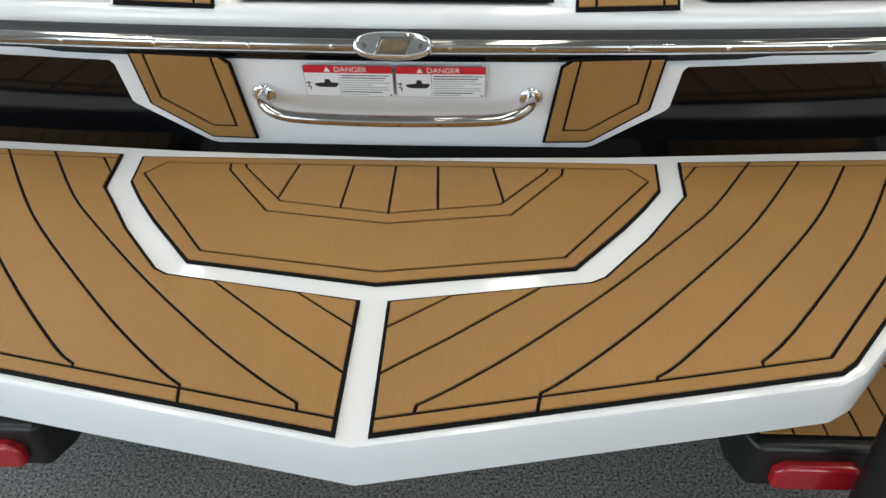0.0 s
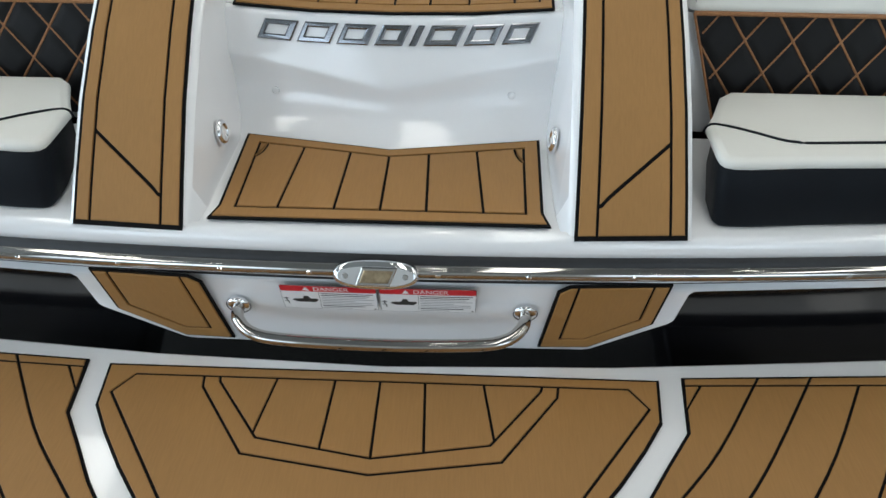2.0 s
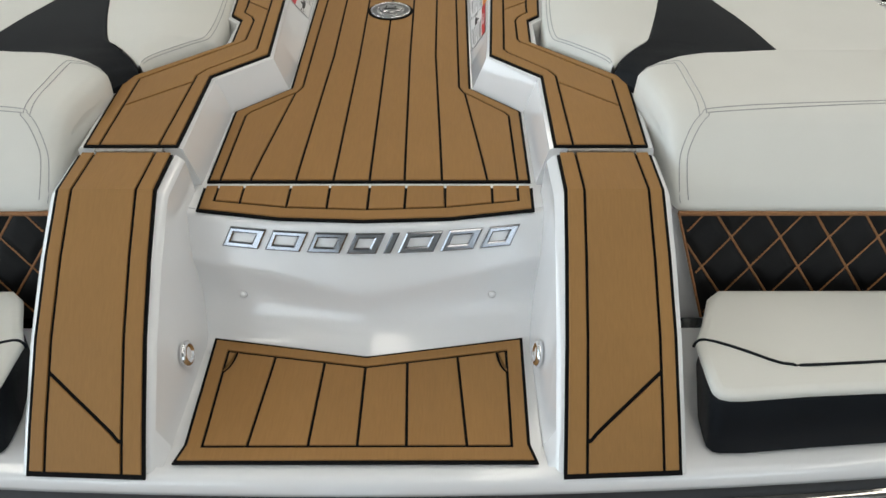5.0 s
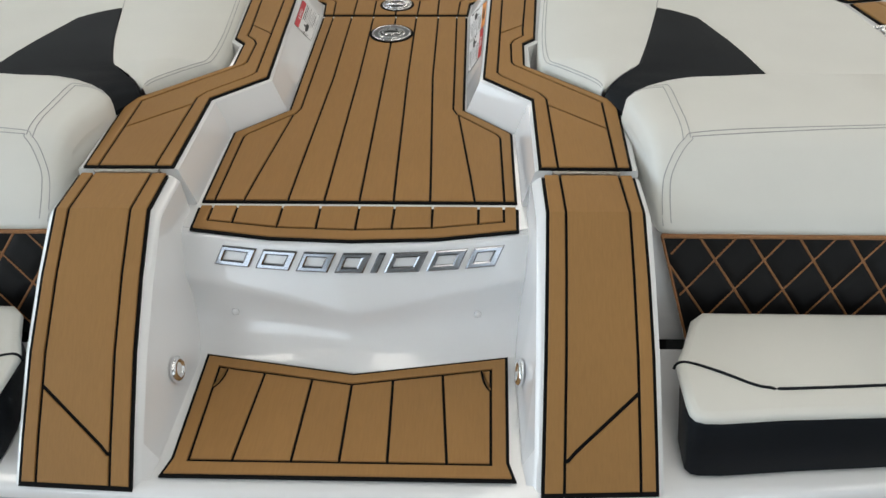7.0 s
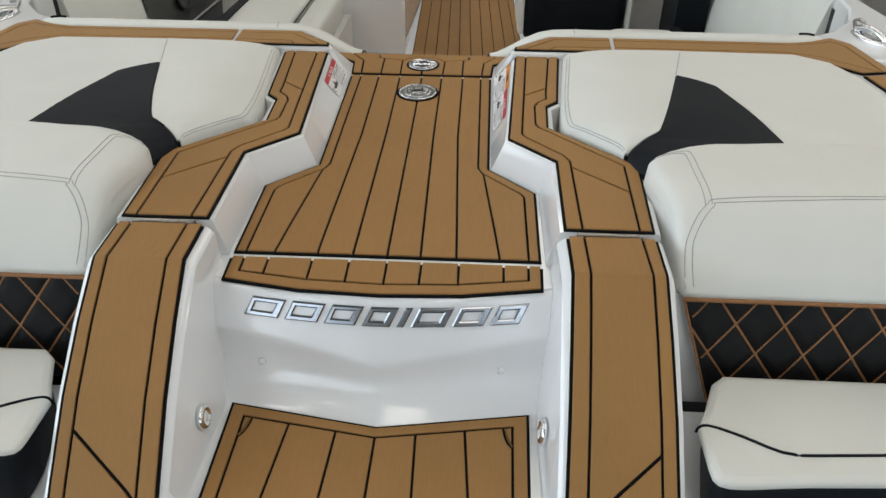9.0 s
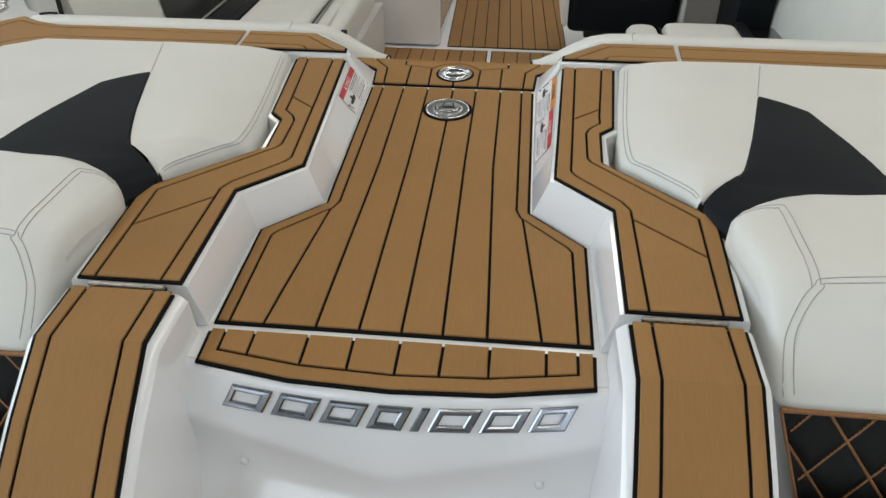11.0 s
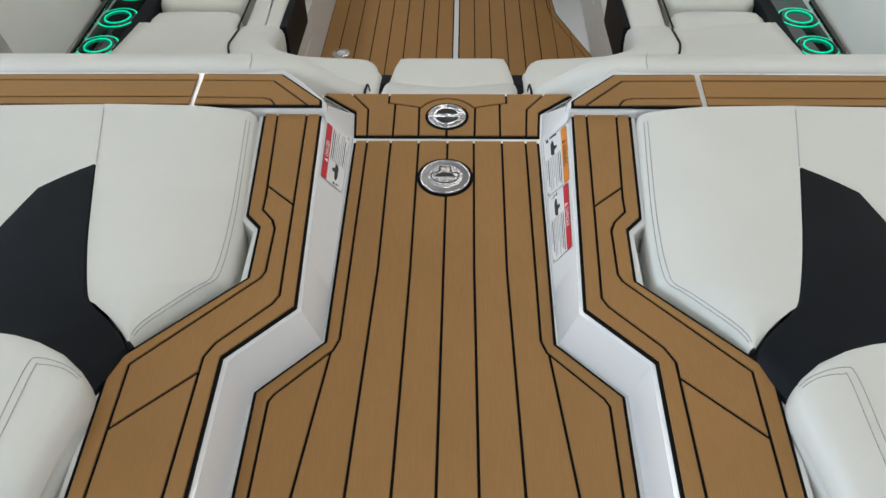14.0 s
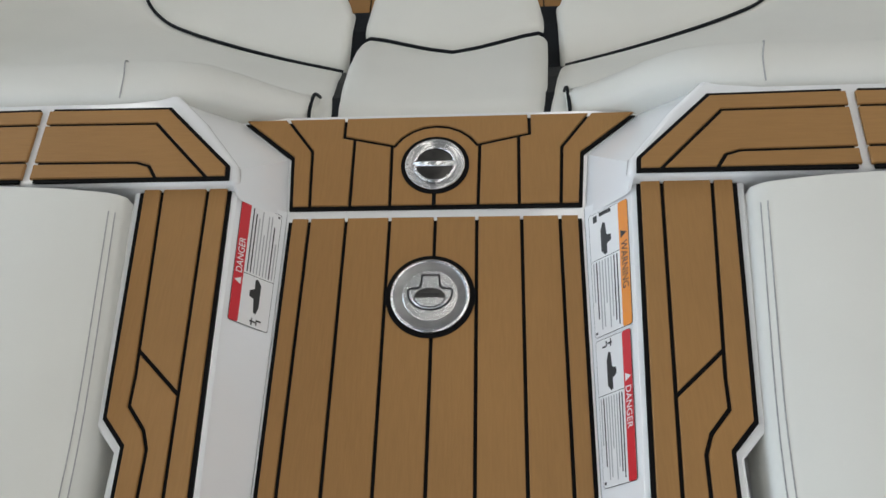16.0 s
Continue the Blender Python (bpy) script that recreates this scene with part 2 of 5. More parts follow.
def pillow(outline, z0, z1, soft=0.02, crown=0.004, rounds=2, lift=None, inset=0.03):
    """An upholstered cushion over a plan polygon, with rounded edges and a slight crown."""
    bm = bmesh.new()
    poly = ccw(outline)
    fine = []
    for a, b in zip(poly, poly[1:] + poly[:1]):
        d = math.dist(a, b)
        n = max(1, int(d / 0.05))
        fine += [(a[0] + (b[0] - a[0]) * k / n, a[1] + (b[1] - a[1]) * k / n) for k in range(n)]
    for _ in range(rounds):
        m = len(fine)
        fine = [tuple((Vector(fine[k - 1]) + Vector(fine[k]) * 4 + Vector(fine[(k + 1) % m])) / 6) for k in range(m)]
    rings = [(0.006, z0), (0, z0 + 0.006)]
    rings += [(soft * (1 - math.cos(radians(a))), z1 - crown - soft + soft * math.sin(radians(a))) for a in (0, 20, 40, 60, 80)]
    rings += [(soft + inset * 0.4, z1 - crown * 0.4), (soft + inset, z1)]
    loops = []
    for d, h in rings:
        loops.append([bm.verts.new((p[0], p[1], h)) for p in offset(fine, d)])
    n = len(fine)
    for lo, hi in zip(loops, loops[1:]):
        for k in range(n):
            bm.faces.new((lo[k], lo[(k + 1) % n], hi[(k + 1) % n], hi[k]))
    bm.faces.new(loops[-1]), bm.faces.new(loops[0][::-1])
    if lift:
        for v in bm.verts:
            v.co.z += lift(v.co)
    return bm


def tube(points, r, n=12, ends=True):
    bm = bmesh.new()
    pts = [Vector(p) for p in points]
    rows, up = [], Vector((0, 0, 1))
    for k, p in enumerate(pts):
        d = (pts[min(k + 1, len(pts) - 1)] - pts[max(k - 1, 0)]).normalized()
        if abs(d.dot(up)) > 0.95:
            up = Vector((1, 0, 0))
        s = d.cross(up).normalized()
        w = s.cross(d)
        rows.append([bm.verts.new(p + (s * math.cos(math.tau * j / n) + w * math.sin(math.tau * j / n)) * r) for j in range(n)])
    for a, b in zip(rows, rows[1:]):
        for j in range(n):
            bm.faces.new((a[j], a[(j + 1) % n], b[(j + 1) % n], b[j]))
    if ends:
        bm.faces.new(rows[0][::-1]), bm.faces.new(rows[-1])
    bmesh.ops.recalc_face_normals(bm, faces=bm.faces)
    return bm


def lathe(profile, m, n=40, hollow=False):
    """Turns (radius, height) points round the z axis of the pose m."""
    bm = bmesh.new()
    rows = [[bm.verts.new(m @ Vector((r * math.cos(math.tau * j / n), r * math.sin(math.tau * j / n), h))) for j in range(n)] for r, h in profile]
    for a, b in zip(rows, rows[1:] + (rows[:1] if hollow else [])):
        for j in range(n):
            bm.faces.new((a[j], a[(j + 1) % n], b[(j + 1) % n], b[j]))
    if not hollow:
        bm.faces.new(rows[0][::-1]), bm.faces.new(rows[-1])
    bmesh.ops.recalc_face_normals(bm, faces=bm.faces)
    return bm


def smooth_path(points, steps=6):
    """A rounded curve through the points."""
    pts = [Vector(p) for p in points]
    out = []
    for k in range(len(pts) - 1):
        p0, p1, p2, p3 = pts[max(k - 1, 0)], pts[k], pts[k + 1], pts[min(k + 2, len(pts) - 1)]
        for s in range(steps):
            t = s / steps
            out.append(0.5 * (2 * p1 + (p2 - p0) * t + (2 * p0 - 5 * p1 + 4 * p2 - p3) * t * t + (3 * p1 - p0 - 3 * p2 + p3) * t ** 3))
    return out + [pts[-1]]


def text_mesh(words, size, m, depth=0.0002, align="CENTER"):
    cu = bpy.data.curves.new("words", "FONT")
    cu.body, cu.size, cu.extrude, cu.align_x = words, size, depth, align
    ob = bpy.data.objects.new("words", cu)
    scene.collection.objects.link(ob)
    me = bpy.data.meshes.new_from_object(ob.evaluated_get(bpy.context.evaluated_depsgraph_get()))
    bpy.data.objects.remove(ob)
    bm = bmesh.new()
    bm.from_mesh(me)
    bpy.data.meshes.remove(me)
    bmesh.ops.transform(bm, matrix=m, verts=bm.verts)
    return bm


def flat(z):
    return lambda u, v, h: Vector((u, v, z + h))


# heights of the boat's surfaces
PLAT, STEP, FLOOR = 0.783, 1.054, 0.532


def walk_z(y):
    return 1.266 + 0.0443 * (y - 1.637)


def rim_z(y):
    return 1.339 + 0.027 * (y - 1.631)


def on_walk(u, v, h):
    return Vector((u, v, walk_z(v) + h))


def on_rim(u, v, h):
    return Vector((u, v, rim_z(v) + h))


def bow(x):
    """The transom's curve across the boat."""
    return 0.05 * x * x


def on_transom(u, v, h):
    return Vector((u, 1.168 + (0.97 - v) * 0.238 + bow(u) - h * 0.973, v - h * 0.231))


ARM = [(1.190, 1.040), (1.245, 1.101), (1.333, 1.191), (1.425, 1.267), (1.513, 1.329), (1.625, 1.336)]


def arm_z(y):
    for (y0, z0), (y1, z1) in zip(ARM, ARM[1:]):
        if y <= y1:
            return z0 + (z1 - z0) * (y - y0) / (y1 - y0)
    return ARM[-1][1]


def on_arm(u, v, h):
    slope = (arm_z(v + 0.004) - arm_z(v - 0.004)) / 0.008
    n = Vector((0, -slope, 1)).normalized()
    return Vector((u, v, arm_z(v))) + n * h


# ---------------------------------------------------------------- showroom
X0, X1, Y0, Y1, H = -7.0, 7.0, -7.0, 11.0, 4.6
tagged(part("floor", box(X0, X1, Y0, Y1, -0.12, 0.0), CARPET), "speckled grey showroom carpet", "floor", kind="structure")
tagged(part("ceiling", box(X0, X1, Y0, Y1, H, H + 0.15), DARKP), "plain pale showroom ceiling", "ceiling", kind="structure")
for name, b in (("wall_east", (X1, X1 + 0.2, Y0, Y1)), ("wall_north", (X0, X1, Y1, Y1 + 0.2))):
    tagged(part(name, box(*b, 0.0, H), WALLP), "plain painted showroom wall", "wall", kind="structure")


def glazed_wall(name, along_x, window):
    """A wall with low sill, header and piers round one long glazed opening."""
    w = thing(name, "painted showroom wall round tall windows", "wall", kind="structure")
    lo, hi = (X0, X1) if along_x else (Y0, Y1)
    a, b = (Y0 - 0.2, Y0) if along_x else (X0 - 0.2, X0)

    def put(n, u0, u1, z0, z1, m, parent, w0=a, w1=b):
        return part(n, box(u0, u1, w0, w1, z0, z1) if along_x else box(w0, w1, u0, u1, z0, z1), m, parent)

    put("sill_wall", lo, hi, 0, 0.5, WALLP, w)
    put("header_wall", lo, hi, 3.9, H, WALLP, w)
    put("pier", lo, lo + 1.2, 0.5, 3.9, WALLP, w)
    put("pier", hi - 1.2, hi, 0.5, 3.9, WALLP, w)
    # unseen middle pier, added so the chrome badge mirrors wall instead of bright glass
    if along_x:
        put("pier", -2.3, 2.3, 0.5, 3.9, WALLP, w, a + 0.055, b)
    win = thing(window, "tall showroom window with dark mullions", "window", kind="structure")
    n = 6
    for k in range(n + 1):
        u = lo + 1.2 + (hi - lo - 2.4) * k / n
        put("mullion", u - 0.04, u + 0.04, 0.5, 3.9, PLASTIC, win, a + 0.06, b - 0.02)
    put("pane", lo + 1.2, hi - 1.2, 0.5, 3.9, GLOW, win, a + 0.02, a + 0.05)


glazed_wall("wall_west", False, "window_1")
glazed_wall("wall_south", True, "window_2")
spot = thing("ceiling_lamp", "round white lamp set in the ceiling", "lamp", (0, 0, H), "ceiling lamps")
part("bezel", lathe([(0.10, H - 0.001), (0.10, H - 0.02), (0.085, H - 0.025), (0.08, H - 0.012)], Matrix(), 24), BRUSHED, spot)
part("diffuser", lathe([(0.078, H - 0.010), (0.078, H - 0.016)], Matrix(), 24), LAMP, spot)
for x, y in ((-2.2, 3.4), (2.2, 3.4), (0, 3.4), (-2.2, 6.4), (2.2, 6.4), (0, 6.4), (-2.2, 0.6), (2.2, 0.6), (-2.2, -2.6), (2.2, -2.6), (0, -2.6)):
    copy_thing(spot, pose(x, y, H))
spot.location = (0.0, 0.6, H)

# ---------------------------------------------------------------- trailer
for sx in (1, -1):
    tr = thing("trailer_light_bracket", "black trailer fender end with red tail lamp", "trailer part", (sx * 0.85, 1.0, 0.0), "trailer fenders")
    o = [(sx * x, y) for x, y in ((0.635, 0.90), (0.66, 0.84), (1.25, 0.84), (1.25, 2.0), (0.635, 2.0))]
    bevel(part("fender", block(o, 0.27, 0.385), PLASTIC, tr), 0.015, 3)
    part("upright", box(min(sx * 0.80, sx * 0.95), max(sx * 0.80, sx * 0.95), 1.3, 1.5, 0.0, 0.28), PLASTIC, tr)
    lens = [(sx * x, z) for x, z in ((0.695, 0.300), (0.705, 0.288), (0.840, 0.288), (0.850, 0.300), (0.850, 0.340), (0.835, 0.352), (0.715, 0.352), (0.695, 0.335))]
    bevel(part("tail_lamp", slab(ccw(lens), 0.0, 0.022, lambda u, v, h: Vector((u, 0.842 - h, v)), 0.006), LENS, tr, "red tail lamp lens"), 0.003)
    foam(tr, [(sx * 0.665, 0.865), (sx * 1.2, 0.865), (sx * 1.2, 1.06), (sx * 0.665, 1.06)], [[(sx * x, 0.8), (sx * x, 1.1)] for x in (0.73, 0.79, 0.85, 0.91, 0.97, 1.03, 1.09)], flat(0.385))
post = thing("trailer_guide_post", "black upright trailer guide post", "trailer part", (0.862, 0.775, 0))
part("pole", tube([(0.862, 0.775, 0.0), (0.845, 0.775, 0.40), (0.824, 0.775, 0.74)], 0.034, 16), PLASTIC, post, smooth=True)
part("foot", lathe([(0.07, 0), (0.07, 0.012), (0.045, 0.02)], pose(0.862, 0.775, 0), 20), PLASTIC, post)

# ---------------------------------------------------------------- swim platform
plat = thing("swim_platform", "white moulded swim platform with teak-look foam mats", "swim platform", (0, 0.8, 0.7))
HALF = [(0.0, 0.497), (0.60, 0.612), (0.640, 0.636), (0.74, 0.742), (0.99, 1.03), (1.03, 1.10), (1.03, 1.238), (0.74, 1.214), (0.40, 1.188), (0.0, 1.174)]
outline = ccw(HALF + [(-x, y) for x, y in HALF[::-1][1:-1]])
bm = bmesh.new()
loops = []
for d, z in ((0.035, PLAT - 0.078), (0.015, PLAT - 0.077), (0.009, PLAT - 0.071), (0.0085, PLAT - 0.040), (0.0090, PLAT - 0.007), (0.0105, PLAT - 0.0025), (0.0145, PLAT), (0.03, PLAT)):
    loops.append([bm.verts.new((p[0], p[1], z)) for p in offset(outline, d)])
for lo, hi in zip(loops, loops[1:]):
    for k in range(len(outline)):
        bm.faces.new((lo[k], lo[(k + 1) % len(outline)], hi[(k + 1) % len(outline)], hi[k]))
bm.faces.new(loops[-1]), bm.faces.new(loops[0][::-1])
part("body", bm, GEL, plat, smooth="auto")
# centre mat
on_plat = flat(PLAT)


def both(half):
    """A line across the middle from its right half."""
    return [(x, y) for x, y in half] + [(-x, y) for x, y in half[::-1] if x != 0]


def ring(parent, outline, inner, grooves, mapf, material=TEAK, groove=0.0045, rim=0.0042):
    """A foam mat with a border strip all round an inner field of planks."""
    outline, inner = ccw(outline), ccw(inner)
    base = part("foam_pad", slab(offset(outline, -0.001), 0.0, 0.0035, mapf, 0.0), FOAM, parent, "black foam under-layer showing in the grooves")
    bm = bmesh.new()
    tops, walls = [], []
    for poly, sign in ((offset(outline, rim), 1), (offset(inner, -groove / 2), -1)):
        lo = [bm.verts.new((*p, 0.002)) for p in poly]
        mid = [bm.verts.new((*p, 0.0053)) for p in poly]
        hi = [bm.verts.new((*p, 0.0062)) for p in offset(poly, 0.0009 * sign)]
        n = len(poly)
        for a, b in ((lo, mid), (mid, hi)):
            for k in range(n):
                bm.faces.new((a[k], a[(k + 1) % n], b[(k + 1) % n], b[k]))
        tops += [bm.edges.get((hi[k], hi[(k + 1) % n])) for k in range(n)]
    bmesh.ops.triangle_fill(bm, edges=tops, use_beauty=True)
    for v in bm.verts:
        v.co = mapf(*v.co)
    bmesh.ops.recalc_face_normals(bm, faces=bm.faces)
    part("border", bm, material, base)
    pieces = [inner]
    for g in grooves:
        pieces = [q for p in pieces for q in cut(p, g)]
    for p in pieces:
        q = offset(p, groove / 2)
        if signed(q) > 2e-5:
            part("plank", slab(q, 0.002, 0.0063, mapf, 0.0010), material, base)
    return base


fan = both([(0.302, 1.15), (0.294, 1.10), (0.200, 0.972), (0.0, 0.942)])
fan_in = both([(0.278, 1.15), (0.268, 1.112), (0.183, 1.002), (0.0, 0.971)])
lines = [[(0.0, 1.16), (0.0, 0.968)]]
for s in (1, -1):
    lines += [[(s * 0.168, 1.16), (s * 0.191, 0.998)], [(s * 0.074, 1.16), (s * 0.081, 0.975)]]
ring(plat, both([(0.468, 1.145), (0.457, 1.056), (0.423, 1.003), (0.378, 0.942), (0.290, 0.836), (0.0, 0.790)]), both([(0.414, 1.123), (0.442, 1.083), (0.276, 0.861), (0.0, 0.818)]), [fan, fan_in] + lines, on_plat, TEAK)
# wing mats
WING = [(0.509, 1.153), (0.495, 1.040), (0.456, 0.984), (0.411, 0.917), (0.330, 0.818), (0.309, 0.8055), (0.020, 0.755), (0.020, 0.520), (0.600, 0.636), (0.625, 0.655), (0.706, 0.746), (0.96, 1.04), (0.99, 1.10), (0.99, 1.180)]
WG = [
    [(0.0, 0.539), (0.594, 0.662), (0.75, 0.845), (0.930, 1.055), (0.955, 1.11), (0.955, 1.2)],
    [(0.48, 1.134), (1.05, 1.160)],
    [(0.0, 0.682), (0.13, 0.785)],
    [(0.0, 0.598), (0.020, 0.614), (0.112, 0.686), (0.227, 0.783), (0.262, 0.815)],
    [(0.066, 0.535)] + smooth_path([(0.0715, 0.566), (0.114, 0.595), (0.185, 0.651), (0.265, 0.723), (0.355, 0.810), (0.462, 0.923), (0.537, 1.009), (0.623, 1.136), (0.640, 1.162)], 3),
    [(0.214, 0.560)] + smooth_path([(0.2205, 0.590), (0.254, 0.615), (0.336, 0.689), (0.432, 0.787), (0.547, 0.912), (0.619, 1.004), (0.711, 1.138), (0.728, 1.164)], 3),
    [(0.3615, 0.592)] + smooth_path([(0.3665, 0.621), (0.401, 0.648), (0.502, 0.753), (0.629, 0.899), (0.713, 1.007), (0.798, 1.141), (0.814, 1.167)], 3),
    [(0.4995, 0.622)] + smooth_path([(0.5045, 0.652), (0.564, 0.710), (0.708, 0.882), (0.793, 1.001), (0.882, 1.143), (0.898, 1.170)], 3),
    [(0.485, 1.060), (0.540, 1.142)],
]
foam(plat, WING, WG, on_plat, TEAK)
foam(plat, mirror(WING), [[(-p[0], p[1]) for p in g] for g in WG], on_plat, TEAK)

# ---------------------------------------------------------------- hull and transom
hull = thing("boat_hull", "gloss black hull with white transom panel", "boat hull", (0, 1.3, 0.3))
xs = [-1.43 + 2.86 * k / 26 for k in range(27)]
part("transom", loft([[on_transom(x, z, -0.014) for z in (1.0, 0.96, 0.85, 0.74, 0.60, 0.34)] for x in xs]), HULL, hull, smooth=True)
for s in (1, -1):
    part("side", box(min(s * 1.37, s * 1.43), max(s * 1.37, s * 1.43), 1.30, 9.0, 0.34, 1.34), HULL, hull)
part("keel", box(-1.40, 1.40, 1.42, 9.0, 0.30, 0.36), HULL, hull)
half = [(0.0, 0.777), (0.348, 0.775), (0.364, 0.779), (0.484, 0.861), (0.490, 0.869), (0.496, 0.946), (0.502, 0.953), (0.8, 0.958), (1.42, 0.962), (1.42, 0.985), (0.9, 0.985), (0.45, 0.985), (0.0, 0.985)]
bevel(part("transom_panel", slab(ccw(half + [(-x, z) for x, z in half[::-1][1:-1]]), -0.02, 0.0, on_transom, 0.003), GEL, hull, "white moulded transom panel"), 0.002)
for s in (1, -1):
    pad = [(s * x, z) for x, z in ((0.460, 0.977), (0.302, 0.973), (0.284, 0.958), (0.269, 0.793), (0.355, 0.794), (0.453, 0.868))]
    gr = [[(s * x, z) for x, z in ((0.434, 1.0), (0.428, 0.884), (0.346, 0.823), (0.303, 0.823), (0.318, 1.0))]]
    foam(hull, pad, gr, on_transom, TEAK, rim=0.004)

rail = thing("rub_rail", "polished steel rub rail on black rubber", "rub rail", (0, 1.16, 0.99))
part("backing", loft([[(x, 1.1900 + bow(x), 0.972), (x, 1.1720 + bow(x), 0.974), (x, 1.1700 + bow(x), 0.99), (x, 1.1740 + bow(x), 1.012), (x, 1.1860 + bow(x), 1.022), (x, 1.2040 + bow(x), 1.022)] for x in xs]), RUBBER, rail, "black rubber backing strip", smooth=True)
part("steel_strip", loft([[(x, 1.1720 + bow(x) - 0.012 * math.cos(radians(a)), 0.993 + 0.012 * math.sin(radians(a))) for a in range(-90, 91, 15)] for x in xs]), STEEL, rail, smooth=True)
for x in (-0.90, -0.735, -0.57, -0.407, -0.245, -0.105, 0.095, 0.235, 0.395, 0.56, 0.73, 0.90):
    part("screw", lathe([(0.0045, 0.0), (0.0035, 0.0015), (0.001, 0.002)], pose(x, 1.1602 + bow(x), 0.993, 90), 12), CHROME, rail)

emb = thing("rail_badge", "cast chrome oval badge screwed on the rail", "badge", (0, 1.15, 0.99))
oval = [(0.066 * math.copysign(abs(math.cos(a)) ** 0.75, math.cos(a)), 0.994 + 0.021 * math.copysign(abs(math.sin(a)) ** 0.8, math.sin(a))) for a in [math.tau * k / 32 for k in range(32)]]


def on_badge(u, v, h):
    return Vector((u, 1.164 + (v - 0.994) * 0.46 - h * 0.91, v + h * 0.42))


bevel(part("plate", slab(ccw(oval), 0.0, 0.020, on_badge, 0.005), CHROME, emb), 0.003)
rhomb = [(-0.030, 0.981), (0.022, 0.981), (0.034, 1.007), (-0.020, 1.007)]
part("frame", slab(ccw(rhomb), 0.019, 0.0235, on_badge, 0.001), STEEL, emb)
part("panel", slab(offset(ccw(rhomb), 0.004), 0.0225, 0.0245, on_badge, 0.001), mat("bronze_plate", (0.35, 0.27, 0.17), 0.3, 1.0, noise_scale=80, spread=0.3), emb)
for s in (1, -1):
    part("screw", lathe([(0.005, 0.0), (0.004, 0.002), (0.001, 0.002)], pose(s * 0.046, 1.1465, 1.002, 65), 14), STEEL, emb)

grab = thing("grab_handle", "polished steel grab handle on the transom", "handle", (0, 1.19, 0.89))
gp = smooth_path([(-0.238, 1.186, 0.893), (-0.232, 1.158, 0.890), (-0.205, 1.135, 0.883), (-0.15, 1.127, 0.878), (0, 1.124, 0.876), (0.15, 1.127, 0.878), (0.205, 1.135, 0.883), (0.232, 1.158, 0.890), (0.238, 1.186, 0.893)], 7)
part("bar", tube(gp, 0.0105, 16), STEEL, grab, smooth=True)
for s in (1, -1):
    part("flange", lathe([(0.021, -0.002), (0.021, 0.003), (0.017, 0.006), (0.012, 0.0065)], pose(s * 0.238, 1.1895, 0.893, 103.4), 24), CHROME, grab, smooth=True)

# ---------------------------------------------------------------- warning labels


def warning_label(lay, w, h, band, word, group, glyphs):
    """A sticker of width w and height h; lay(u, v, height) is the surface that it sticks to."""
    lab = thing("warning_label", "white warning sticker with " + ("red" if band is RED else "orange") + " heading band", "label", lay(0, 0, 0), group)

    def shape(name, poly, z, mt):
        bm = slab(ccw(poly), z, z + 0.00015, lambda u, v, q: Vector((u, v, q)), 0.0)
        for k in range(1, 16):
            bmesh.ops.bisect_plane(bm, geom=bm.verts[:] + bm.edges[:] + bm.faces[:], plane_co=(w * k / 16, 0, 0), plane_no=(1, 0, 0))
        bmesh.ops.triangulate(bm, faces=bm.faces)
        for v in bm.verts:
            v.co = lay(*v.co)
        return part(name, bm, mt, lab)

    def bar(name, x0, x1, y0, y1, z, mt):
        return shape(name, [(x0, y0), (x1, y0), (x1, y1), (x0, y1)], z, mt)

    def rounded(d, y0=0.0):
        r = 0.0035 - d
        out = []
        for cx, cy, a in ((w - 0.0035, max(y0, d) + r, -90), (w - 0.0035, h - 0.0035, 0), (0.0035, h - 0.0035, 90), (0.0035, max(y0, d) + r, 180)):
            out += arc(cx, cy, r, a, a + 90, 4) if cy > h / 2 or not y0 else [(cx + (r if a == -90 else -r), y0)]
        return out

    shape("outline", rounded(0), 0.0001, INK)
    shape("sheet", rounded(0.0006), 0.0003, PAPER)
    b = h * 0.24
    shape("heading_band", rounded(0.0006, h - b), 0.0005, band)
    words = text_mesh(word, b * 0.90, pose(w * 0.53, h - b * 0.82, 0.0009), 0.0001)
    for v in words.verts:
        v.co = lay(*v.co)
    part("heading_text", words, PAPER if band is RED else INK, lab)
    tx = w * 0.53 - len(word) * b * 0.35 - b * 0.45
    shape("warning_triangle", [(tx - b * 0.36, h - b * 0.82), (tx + b * 0.36, h - b * 0.82), (tx, h - b * 0.18)], 0.0008, PAPER if band is RED else INK)
    c = w * 0.40
    bar("divider", c - 0.0003, c + 0.0003, 0.0007, h - b, 0.0006, INK)
    # boat shape in the first field
    by = h * 0.36
    boat = [(0.06, 0.0), (0.26, -0.06), (0.84, -0.06), (0.97, 0.03), (0.94, 0.09), (0.70, 0.09), (0.63, 0.20), (0.48, 0.20), (0.44, 0.09), (0.10, 0.06)]
    shape("pictogram", [(c * (0.22 + 0.76 * x), by + h * y) for x, y in boat], 0.0006, INK)
    for x, y, ww, hh in glyphs:
        bar("pictogram_mark", c * x, c * (x + ww), h * y, h * (y + hh), 0.0006, INK)
    rows = 9
    for k in range(rows):
        y = (h - b) * (0.90 - 0.80 * k / (rows - 1))
        long = (0.97, 0.9, 0.84, 0.97, 0.62, 0.93, 0.95, 0.8, 0.55)[k]
        bar("text_line", c + 0.003, c + 0.003 + (w - c - 0.006) * long, y - h * 0.014, y + h * 0.014, 0.0006, INK if k in (0, 1, 7) else GREYINK)
    bar("corner_mark", w - 0.0065, w - 0.0035, 0.0025, 0.0055, 0.0006, INK)
    return lab


